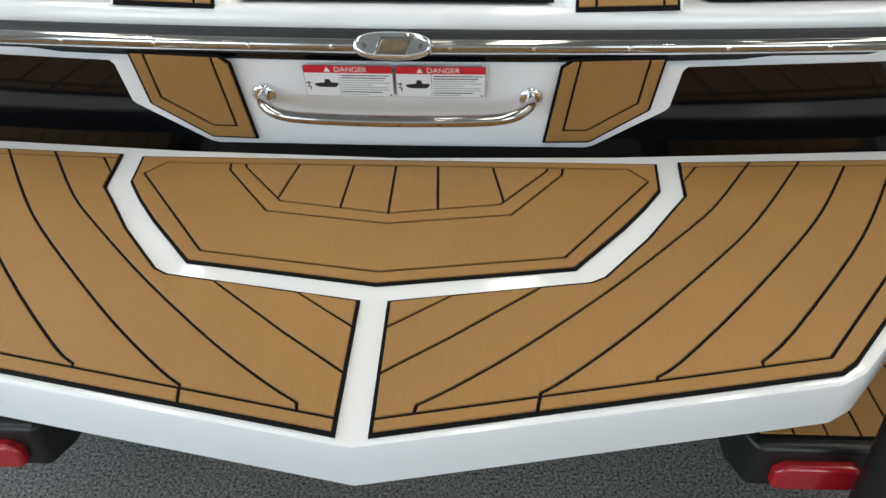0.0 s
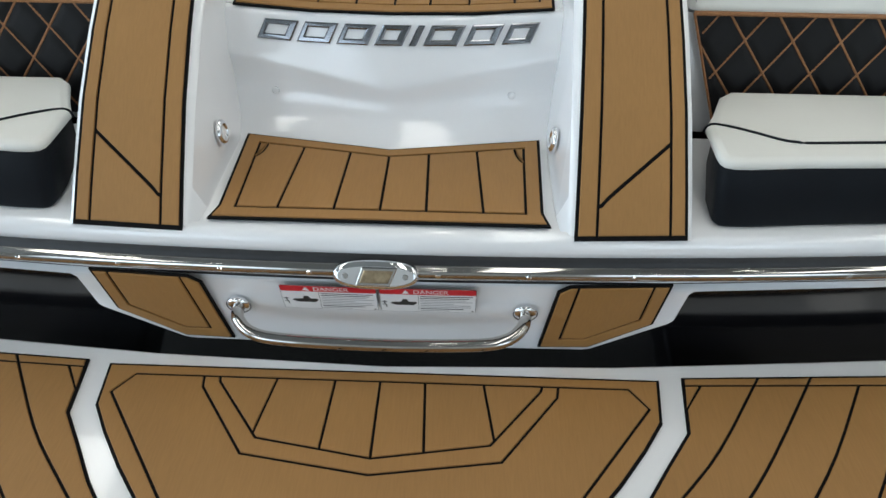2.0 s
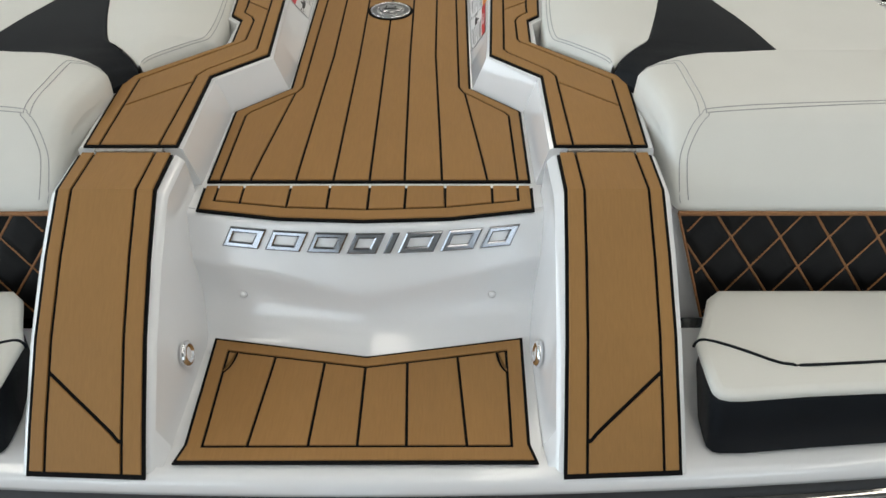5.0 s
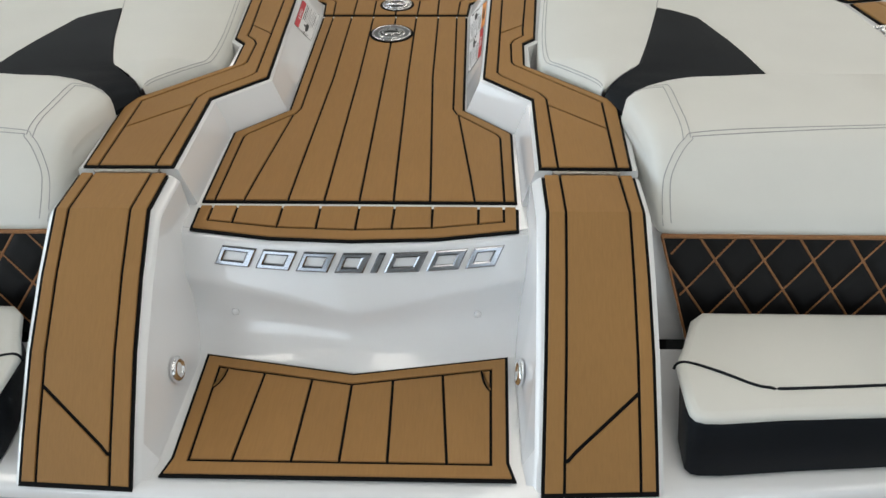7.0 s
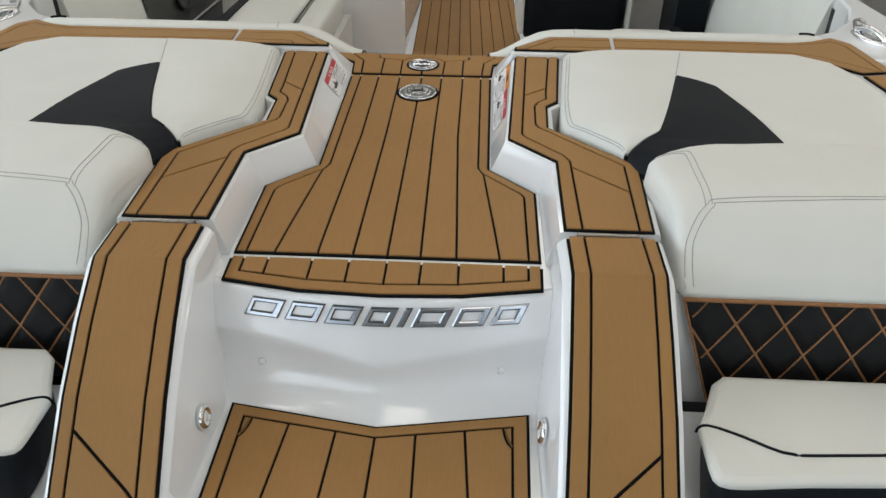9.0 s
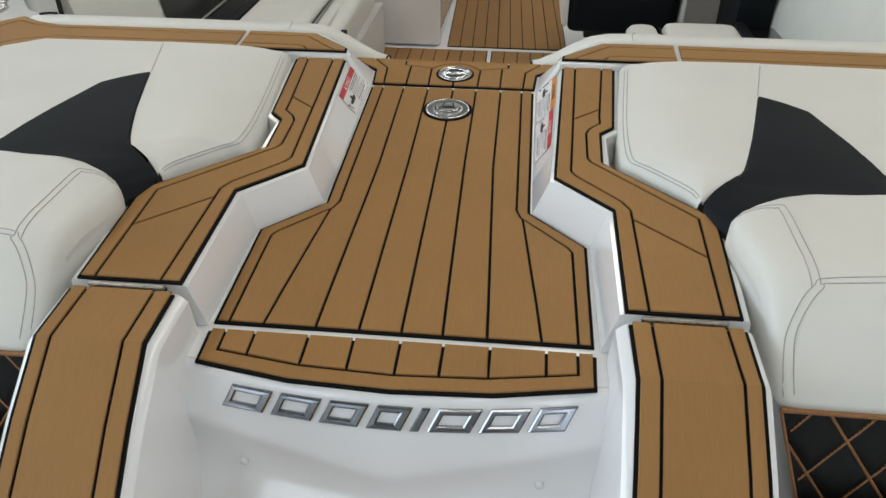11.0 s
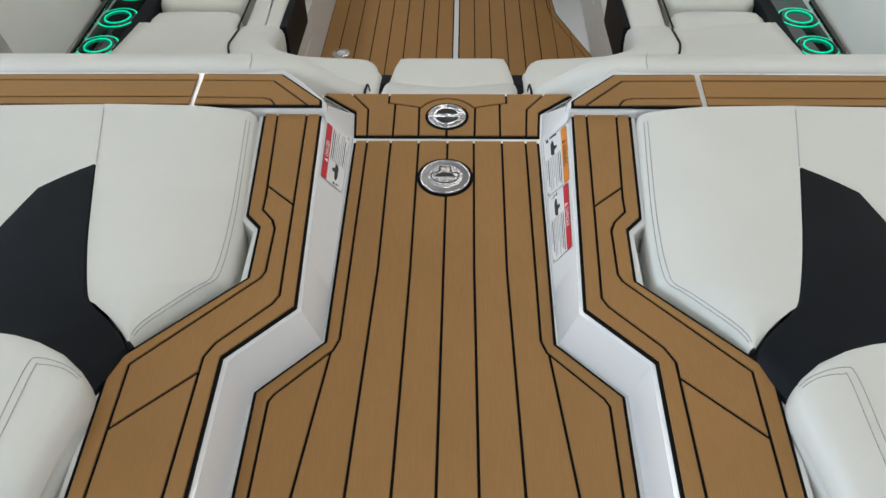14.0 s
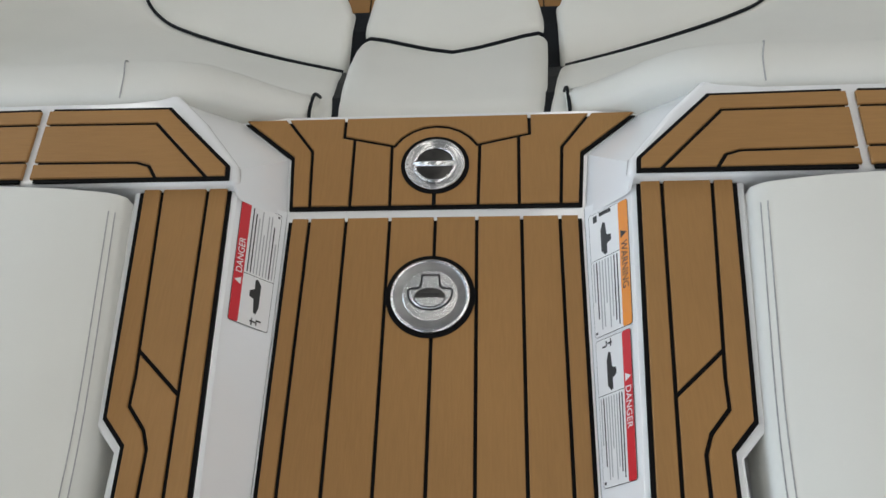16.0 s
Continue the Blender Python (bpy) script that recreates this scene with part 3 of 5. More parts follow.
MARKS = ((0.06, 0.30, 0.10, 0.03), (0.10, 0.34, 0.03, 0.14), (0.04, 0.42, 0.14, 0.03), (0.14, 0.20, 0.03, 0.12))
for x0 in (-0.160, 0.0005):
    warning_label(lambda u, v, h, x0=x0: on_transom(x0 + u, 0.8925 + v * 0.972, h + 0.0003), 0.1555, 0.066, RED, "DANGER", "transom warning labels", MARKS)


def on_wall(s, y, k, out=0.0012):
    """A point of the walkway's side wall: k from 0 at the floor to 1 at the rim."""
    f = (y - 2.05) / (2.487 - 2.05)
    a = Vector((0.1895 + 0.0055 * f, y, walk_z(y)))
    b = Vector((0.2225 + 0.0255 * f, y, rim_z(y)))
    low, high = a.lerp(b, 0.02), a.lerp(b, 0.9)
    low.z, high.z = a.z + 0.004, b.z - 0.010
    p = low.lerp(high, (k - 0.02) / 0.88)
    out_way = Vector((low.z - high.z, 0, high.x - low.x)).normalized()
    p += out_way * out
    return Vector((s * p.x, p.y, p.z))


def wall_label(s, y0, k0, w, h, band, word, glyphs):
    """A sticker on the walkway's side wall, its heading along the rim."""
    rise = (on_wall(s, y0, 1) - on_wall(s, y0, 0)).length
    warning_label(lambda u, v, q: on_wall(s, y0 - s * u, k0 + v / rise, q + 0.0006), w, h, band, word, "walkway warning labels", glyphs)


wall_label(1, 2.470, 0.10, 0.166, 0.060, ORANGE, "WARNING", ((0.06, 0.12, 0.14, 0.10), (0.03, 0.28, 0.08, 0.30)))
wall_label(1, 2.300, 0.10, 0.166, 0.054, RED, "DANGER", MARKS)
wall_label(-1, 2.312, 0.11, 0.166, 0.056, RED, "DANGER", MARKS)

# ---------------------------------------------------------------- aft deck, step, walkway
deck = thing("boat_deck", "white moulded boat deck with foam mats", "boat deck", (0, 1.8, 1.0))
part("aft_ledge", loft([[(x, y + bow(x) * min(1, (1.5 - y) / 0.3), z) for y, z in ((1.197, 1.010), (1.181, 1.016), (1.180, 1.028), (1.183, 1.039), (1.188, 1.046), (1.197, 1.049), (1.22, 1.050), (1.35, 1.050), (1.499, 1.050))] for x in xs]), GEL, deck, smooth=True)


def riser(x):
    """The curved face between step and walkway, from the top down, with its soft shallow chevron."""
    a, soft = abs(x), math.hypot(x, 0.012) - 0.006
    yt, yb = 1.519 + 0.40 * a * a, 1.427 + 0.164 * a
    zc, yc = 1.146 + 0.165 * soft, 1.474 + 0.155 * soft
    line = []
    for k in range(41):
        z = 1.256 + (1.060 - 1.256) * k / 40
        if z > zc:
            y = yt + (yc - yt) * (1.256 - z) / (1.256 - zc)
        else:
            f = (zc - z) / (zc - 1.060)
            y = yc + (yb - yc) * (0.6 * f + 0.4 * f ** 3) + 0.010 * math.sin(math.pi * f)
        line.append((y, z))
    for _ in range(2):
        line = [line[0]] + [((p[0] + 2 * q[0] + r[0]) / 4, q[1]) for p, q, r in zip(line, line[1:], line[2:])] + [line[-1]]
    out = [(yt + 0.02, 1.2615), (yt + 0.006, 1.2605)] + line
    return out + [(yb - 0.006, 1.0548), (yb - 0.014, 1.0522), (yb - 0.03, 1.0515)]


part("riser", loft([[(x, y, z) for y, z in riser(x)] for x in [-0.31 + 0.62 * k / 80 for k in range(81)]]), GEL, deck, smooth=True)
wf = [(0.0, 1.532), (0.14, 1.538), (0.31, 1.568), (0.31, 1.66), (0.292, 1.66), (0.292, 1.876), (0.196, 1.972), (0.202, 2.49), (0.214, 2.573), (0.30, 2.648)]
part("walkway", block(wf + [(-x, y) for x, y in wf[::-1] if x], 1.10, 0, lambda x, y: walk_z(y)), GEL, deck)
for s in (1, -1):
    rows = []
    for y, ix in ((1.199, 0.300), (1.245, 0.303), (1.333, 0.307), (1.425, 0.311), (1.505, 0.314), (1.513, 0.314), (1.521, 0.314), (1.612, 0.313)):
        z = arm_z(max(y, 1.19)) if y != 1.513 else arm_z(1.513) - 0.001
        r = 0.006
        t = ix - 0.006
        rows.append([(s * x, y, q) for x, q in ((0.272, 1.047), (0.277, min(z - 0.013, 1.0515)), (t - 0.004 - 0.012 * (z - 1.05), z - 0.012), (t, z - 0.004), (t + r, z), (0.470, z), (0.476, z - 0.002), (0.480, z - r), (0.488, min(1.046, z - 0.010)))])
    part("transom_arm", loft(rows, caps=True), GEL, deck, smooth="auto")
    arm = [(s * x, y) for x, y in ((0.471, 1.198), (0.469, 1.513), (0.469, 1.611), (0.316, 1.611), (0.316, 1.513), (0.302, 1.194))]
    gr = [[(0.333, 1.15), (0.346, 1.513), (0.345, 1.65)], [(0.4455, 1.15), (0.4455, 1.513), (0.443, 1.65)], [(0.330, 1.228), (0.341, 1.230), (0.350, 1.237), (0.452, 1.302)]]
    foam(deck, arm, [[(s * x, y) for x, y in g] for g in gr], on_arm, TEAK, bends=(1.245, 1.333, 1.425, 1.513), bare={2: (0, 1), 3: (0, 1)})
    # side deck with the walkway's side wall
    plan = [((0.287, 1.629), (0.306, 1.629), (0.480, 1.629)), ((0.287, 1.874), (0.311, 1.884), (0.494, 1.868)), ((0.190, 1.968), (0.217, 1.981), (0.326, 2.036)), ((0.1895, 2.05), (0.2225, 2.05), (0.328, 2.153)), ((0.191, 2.15), (0.229, 2.16), (0.357, 2.184)), ((0.195, 2.487), (0.248, 2.487), (0.383, 2.487))]
    rows = []
    fine = []
    for one, two in zip(plan, plan[1:]):
        fine += [[Vector(a).lerp(Vector(b), f / 5) for a, b in zip(one, two)] for f in range(5)]
    for w, i, o in fine + [[Vector(a) for a in plan[-1]]]:
        iz, oz = rim_z(i[1]), rim_z(o[1])
        wi = Vector(i) - Vector(w)
        e = Vector(i) - wi * 0.10
        rows.append([(s * x, y, z) for x, y, z in ((*w, walk_z(w[1]) - 0.02), (w[0] + wi.x * 0.02, w[1] + wi.y * 0.02, walk_z(w[1]) + 0.004), (*e, iz - 0.010), (*(Vector(i) - wi * 0.02), iz - 0.003), (i[0] + 0.005, i[1], iz), (o[0] - 0.004, o[1], oz), (o[0] - 0.001, o[1], oz - 0.002), (*o, oz - 0.007), (*o, 1.20))])
    part("side_deck", loft(rows, caps=True), GEL, deck, smooth="auto")
    side = [(0.371, 2.485), (0.345, 2.188), (0.318, 2.158), (0.313, 2.042), (0.482, 1.873), (0.468, 1.629), (0.313, 1.629), (0.318, 1.885), (0.224, 1.982), (0.254, 2.486)]
    gr = [[(0.346, 2.52), (0.3200, 2.236), (0.319, 2.202), (0.297, 2.176), (0.289, 2.155), (0.286, 2.055), (0.292, 2.040), (0.452, 1.870), (0.441, 1.58)], [(0.285, 2.52), (0.254, 2.005), (0.262, 1.988), (0.334, 1.910), (0.346, 1.885), (0.344, 1.58)], [(0.330, 2.273), (0.258, 2.207)], [(0.341, 1.863), (0.450, 1.761)]]
    foam(deck, [(s * x, y) for x, y in side], [[(s * x, y) for x, y in g] for g in gr], on_rim, TEAK, bare={0: (0, 1), 9: (0, 1)})
# step mat, lip mat, walkway mat, forward mat
half_lines = [[(0.0, 1.46), (0.0, 1.2)]]
for s in (1, -1):
    half_lines += [[(s * 0.149, 1.47), (s * 0.165, 1.2)], [(s * 0.067, 1.46), (s * 0.074, 1.2)], smooth_path([(s * 0.216, 1.45), (s * 0.221, 1.41), (s * 0.231, 1.388), (s * 0.25, 1.378)])]
ring(deck, both([(0.265, 1.211), (0.256, 1.243), (0.2635, 1.466), (0.0, 1.422)]), both([(0.229, 1.239), (0.234, 1.434), (0.0, 1.397)]), half_lines, flat(STEP))
g = [both([(0.256, 1.65), (0.254, 1.577), (0.13, 1.558), (0.0, 1.552)]), [(0.003, 1.65), (0.003, 1.549)]]
for s in (1, -1):
    g += [[(s * 0.212, 1.65), (s * 0.210, 1.565)], [(s * 0.132, 1.65), (s * 0.131, 1.554)], [(s * 0.0655, 1.65), (s * 0.064, 1.549)]]
foam(deck, both([(0.280, 1.6185), (0.2775, 1.553), (0.14, 1.5295), (0.0, 1.523)]), g, on_walk, bare={0: (0, 1), 6: (0, 1)})
g = []
for s in (1, -1):
    g += [[(s * 0.257, 1.6), (s * 0.257, 1.855), (s * 0.250, 1.868), (s * 0.170, 1.950), (s * 0.162, 1.972), (s * 0.164, 2.5)]]
g += [[(0.003, 2.5), (0.001, 1.6)]]
for s in (1, -1):
    g += [[(s * 0.115, 2.5), (s * 0.113, 2.12), (s * 0.1245, 1.71), (s * 0.127, 1.6)], [(s * 0.057, 2.5), (s * 0.056, 2.12), (s * 0.0605, 1.71), (s * 0.062, 1.6)], [(s * 0.172, 1.962), (s * 0.198, 1.71), (s * 0.208, 1.6)]]
foam(deck, both([(0.2785, 1.634), (0.281, 1.872), (0.1855, 1.967), (0.191, 2.475)]), g, on_walk, bare={3: (0, 1), 4: (0, 1)})
g = [[(0.129, 2.66), (0.129, 2.607)] + arc(0, 2.557, 0.066, 30, 150, 8) + [(-0.129, 2.607), (-0.129, 2.66)], [(0, 2.53), (0, 2.47)]]
for s in (1, -1):
    g += [[(s * 0.228, 2.66), (s * 0.172, 2.584), (s * 0.165, 2.47)], [(s * 0.1745, 2.66), (s * 0.1665, 2.566)], [(s * 0.0610, 2.602), (s * 0.0580, 2.47)], [(s * 0.114, 2.606), (s * 0.112, 2.47)]]
foam(deck, both([(0.193, 2.491), (0.2, 2.573), (0.278, 2.639)]), g, on_walk, bare={2: (1.18, 1), 3: (-1.18, 1)})
# cross coaming
COAM = 1.382
for s in (1, -1):
    c = [(0.240, 2.484), (0.244, 2.512), (0.30, 2.585), (0.352, 2.640), (0.40, 2.664), (1.08, 2.680), (1.18, 2.740), (1.28, 2.86), (1.35, 3.02), (1.385, 3.25), (1.43, 3.25), (1.43, 2.484)]
    bevel(part("coaming", block([(s * x, y) for x, y in c], 1.0, COAM), GEL, deck), 0.010, 3)
    lo = [(0.1940, 2.474), (0.1955, 2.491), (0.203, 2.573), (0.283, 2.643), (0.295, 2.66)]
    hi = [(0.2462, 2.476), (0.2495, 2.490), (0.252, 2.509), (0.345, 2.612), (0.362, 2.64)]
    part("corner_wall", loft([[(s * a[0], a[1], walk_z(a[1]) - 0.006), (s * (a[0] + 0.003), a[1], walk_z(a[1]) + 0.001), (s * (b[0] - 0.004), b[1] - 0.002, c - 0.006), (s * b[0], b[1], c - 0.0005)] for a, b, c in zip(lo, hi, (rim_z(2.476) + 0.001, COAM, COAM, COAM, COAM))]), GEL, deck, smooth="auto")
    n1 = [(0.252, 2.487), (0.254, 2.507), (0.351, 2.606), (0.519, 2.608), (0.511, 2.487)]
    foam(deck, [(s * x, y) for x, y in n1], [[(s * x, y) for x, y in q] for q in ([(0.262, 2.47), (0.364, 2.578), (0.54, 2.580)], [(0.53, 2.516), (0.376, 2.514), (0.358, 2.508), (0.334, 2.47)])], flat(COAM), TEAK_X, bare={3: (s, 0), 4: (s, 0)})
    n2 = [(0.523, 2.487), (0.532, 2.608), (0.96, 2.604), (1.02, 2.604), (1.08, 2.622), (1.15, 2.662), (1.187, 2.61), (1.200, 2.38), (1.115, 2.362), (1.04, 2.445), (0.97, 2.478), (0.90, 2.487)]
    foam(deck, [(s * x, y) for x, y in n2], [[(s * x, y) for x, y in q] for q in ([(0.50, 2.580), (1.02, 2.580), (1.085, 2.598), (1.135, 2.622), (1.160, 2.58), (1.172, 2.33)], [(0.50, 2.518), (0.98, 2.515), (1.06, 2.480), (1.165, 2.37)])], flat(COAM), TEAK_X, bare={0: (-s, 0), 1: (-s, 0)})
    gw = [(1.10, 1.25), (1.10, 2.28), (1.09, 2.35), (0.96, 2.484), (1.43, 2.484), (1.43, 2.3), (1.42, 1.31), (1.38, 1.28)]
    bevel(part("gunwale", block([(s * x, y) for x, y in gw], 1.0, COAM - 0.002), GEL, deck), 0.012, 3)
    n3 = [(1.115, 2.350), (1.20, 2.366), (1.26, 2.30), (1.28, 2.0), (1.28, 1.3), (1.17, 1.3), (1.155, 2.0), (1.125, 2.22)]
    foam(deck, [(s * x, y) for x, y in n3], [[(s * x, y) for x, y in ((1.165, 2.42), (1.205, 2.25), (1.215, 2.0), (1.22, 1.25))]], flat(COAM - 0.002), TEAK)
    part("pad_bed", box(min(s * 0.33, s * 1.14), max(s * 0.33, s * 1.10), 1.86, 2.484, 1.18, 1.285), GEL, deck)
    part("seat_back_panel", loft([[(s * x, y, z) for y, z in ((1.525, 1.05), (1.53, 1.10), (1.562, 1.262), (1.60, 1.27), (1.86, 1.27))] for x in (0.483, 1.16)]), GEL, deck)

# hinges of the transom arms
for s in (1, -1):
    hg = thing("piano_hinge", "dull steel hinge across the arm", "hinge", (s * 0.388, 1.62, 1.34), "arm hinges")
    part("pin", tube([(s * 0.335, 1.620, 1.3395), (s * 0.447, 1.620, 1.3395)], 0.0035, 10), HINGE, hg)
    for k in range(6):
        x = s * (0.337 + 0.0185 * k)
        part("knuckle", tube([(x, 1.620, 1.3375), (x + s * 0.0155, 1.620, 1.3375)], 0.0045, 10), HINGE, hg)
    part("leaf", box(min(s * 0.335, s * 0.447), max(s * 0.335, s * 0.447), 1.613, 1.627, 1.330, 1.3345), RUBBER, hg)

# chrome name badge: eight plain slanted shapes
badge = thing("name_badge", "slanted polished chrome badge pieces on the riser", "badge", (0, 1.53, 1.21))
x = -0.236
for w in (0.068, 0.066, 0.062, 0.056, 0.020, 0.066, 0.062, 0.058):
    cxx = x + w / 2

    def on_riser(u, v, h):
        a = abs(u)
        yt, zc, yc = 1.519 + 0.40 * a * a, 1.146 + 0.165 * a, 1.472 + 0.16 * a
        d = Vector((0, yc - yt, zc - 1.256))
        n = Vector((0, d.z, -d.y)).normalized()
        p = Vector((u, yt, 1.256)) + d * (v / d.length)
        return p + n * h

    o = ccw([(x, 0.044), (x + w - 0.008, 0.044), (x + w + 0.008, 0.010), (x + 0.016, 0.010)])
    if w < 0.03:
        part("slant", slab(o, -0.001, 0.005, on_riser, 0.0018), BADGE, badge)
    else:
        slot = ccw([(x + 0.0145, 0.0345), (x + w - 0.0175, 0.0345), (x + w - 0.0095, 0.0185), (x + 0.0215, 0.0185)])
        bm, tops = bmesh.new(), []
        for poly, sign in ((o, 1), (slot, -1)):
            low = [bm.verts.new((*p, -0.001)) for p in poly]
            mid = [bm.verts.new((*p, 0.0034)) for p in poly]
            high = [bm.verts.new((*p, 0.0052)) for p in offset(poly, 0.0022 * sign)]
            for a, b in ((low, mid), (mid, high)):
                for k in range(4):
                    bm.faces.new((a[k], a[(k + 1) % 4], b[(k + 1) % 4], b[k]))
            tops += [bm.edges.get((high[k], high[(k + 1) % 4])) for k in range(4)]
        bmesh.ops.triangle_fill(bm, edges=tops, use_beauty=True)
        for v in bm.verts:
            v.co = on_riser(*v.co)
        bmesh.ops.recalc_face_normals(bm, faces=bm.faces)
        part("slant_ring", bm, BADGE, badge)
    x += w + 0.0035

# small glossy domes added on the riser to make its two glints
for s in (1, -1):
    plug = thing("moulded_plug", "small glossy white dome added to make a glint on the riser", "plug", (s * 0.211, 1.5, 1.128), "riser plugs")
    part("dome", lathe([(0.0065, -0.002), (0.0062, 0.0006), (0.005, 0.0018), (0.003, 0.0025), (0.001, 0.0028)], pose(s * 0.211, 1.4995, 1.128, 78), 20), GEL, plug, smooth=True)

# courtesy lights in the step's side walls
for s in (1, -1):
    el = thing("courtesy_light", "small round chrome light in the step wall", "light", (s * 0.275, 1.376, 1.11), "step lights")
    m = pose(s * 0.2785, 1.377, 1.112, 0, -s * 82, 0)
    part("bezel", lathe([(0.021, -0.002), (0.021, 0.003), (0.018, 0.006), (0.013, 0.0065), (0.012, 0.003)], m, 28), CHROME, el, smooth=True)
    part("lens", lathe([(0.012, 0.002), (0.010, 0.004), (0.004, 0.005)], m, 20), PAPER, el, smooth=True)

part("groove", slab(ccw([(-0.0027, 2.492), (0.0027, 2.492), (0.0027, 2.515), (-0.0027, 2.515)]), 0.004, 0.0065, on_walk, 0.0), FOAM, deck)
# hatch latches
lz = walk_z(2.362) + 0.006
lt = thing("hatch_latch", "round polished flush pull latch in the walkway mat", "latch", (0, 2.362, lz))
M = Matrix.Translation((0, 2.362, lz)) @ pose(0, 0, 0, 2.5)
part("gasket", lathe([(0.0555, -0.004), (0.0555, 0.0015), (0.045, 0.0015), (0.045, -0.004)], M, 48), FOAM, lt)
part("bezel", lathe([(0.049, -0.002), (0.0490, 0.0034), (0.0478, 0.0046), (0.0455, 0.0046), (0.0440, 0.0034), (0.0345, 0.0026), (0.004, 0.0024)], M, 56), RINGSTEEL, lt, smooth="auto")
part("rim", lathe([(0.0495, 0.0032), (0.0490, 0.0044), (0.0478, 0.0052), (0.0462, 0.0052), (0.0450, 0.0042)], M, 56, True), CHROME, lt, smooth=True)
part("disc", lathe([(0.0342, 0.0024), (0.0340, 0.0040), (0.0330, 0.0047), (0.004, 0.0048)], M, 56), SATIN, lt, smooth="auto")


def on_latch(u, v, h):
    return M @ Vector((u, v, h))


grip = [(0.0285 * math.cos(radians(a)), 0.003 + 0.0245 * math.sin(radians(a))) for a in range(180, 361, 12)]
grip += [(0.0285, 0.0065), (0.025, 0.0095), (0.016, 0.0100), (0.0130, 0.0125), (0.0118, 0.0265), (0.0100, 0.0280), (-0.0100, 0.0280), (-0.0118, 0.0265), (-0.0130, 0.0125), (-0.016, 0.0100), (-0.025, 0.0095), (-0.0285, 0.0065)]
grip = ccw(grip)
# black sheet on the disc paints the shade of the gap
part("pull_gap_shade", slab(grip, 0.0044, 0.0051, on_latch, 0.0), RUBBER, lt, "flat black shape for the shade in the gap round the pull")
bevel(part("pull", slab(offset(grip, 0.0024), 0.0046, 0.0064, on_latch, 0.0014), SATIN, lt), 0.0008)
# cup hollow painted flat: shaded ellipse, lit lower half, black slot
part("finger_cup", slab([(0.0195 * math.cos(math.tau * k / 28), -0.0045 + 0.0135 * math.sin(math.tau * k / 28)) for k in range(28)], 0.0058, 0.0066, on_latch, 0.0004), SHADED_STEEL, lt)
part("cup_lit_floor", slab(ccw([(0.0178 * math.cos(radians(a)), -0.0045 + 0.0120 * math.sin(radians(a))) for a in range(180, 361, 12)]), 0.0062, 0.0071, on_latch, 0.0005), SATIN, lt)
part("slot", slab(ccw([(-0.0125, -0.0020), (0.0125, -0.0020), (0.0115, 0.0022), (-0.0115, 0.0022)]), 0.0062, 0.0070, on_latch, 0.0003), INK, lt)

lz = walk_z(2.557) + 0.006
l2 = thing("cleat_latch", "round flush chrome cleat with a cross bar", "latch", (0, 2.557, lz))
M2 = Matrix.Translation((0, 2.557, lz)) @ pose(0, 0, 0, 2.5)
part("gasket", lathe([(0.0465, -0.004), (0.0465, 0.0015), (0.038, 0.0015), (0.038, -0.004)], M2, 44), FOAM, l2)
part("bezel", lathe([(0.041, -0.002), (0.0410, 0.0035), (0.0395, 0.0050), (0.0370, 0.0050), (0.0345, 0.0026), (0.0310, 0.0016), (0.0292, 0.0010), (0.004, 0.0008)], M2, 44), BRUSHED, l2, smooth=True)
# shade in the cup is put into its dark colour
part("cup", lathe([(0.0285, 0.0009), (0.0275, 0.0014), (0.010, 0.0011)], M2, 32), SHADED_STEEL, l2, smooth=True)
part("inner_ring", lathe([(0.0300, 0.0010), (0.0298, 0.0040), (0.0280, 0.0052), (0.0258, 0.0046), (0.0248, 0.0012)], M2, 44, True), CHROME, l2, smooth=True)
part("cross_bar", tube([M2 @ Vector((x, 0, 0.0022)) for x in (-0.029, 0.0, 0.029)], 0.0048, 16), SATIN, l2, smooth=True)

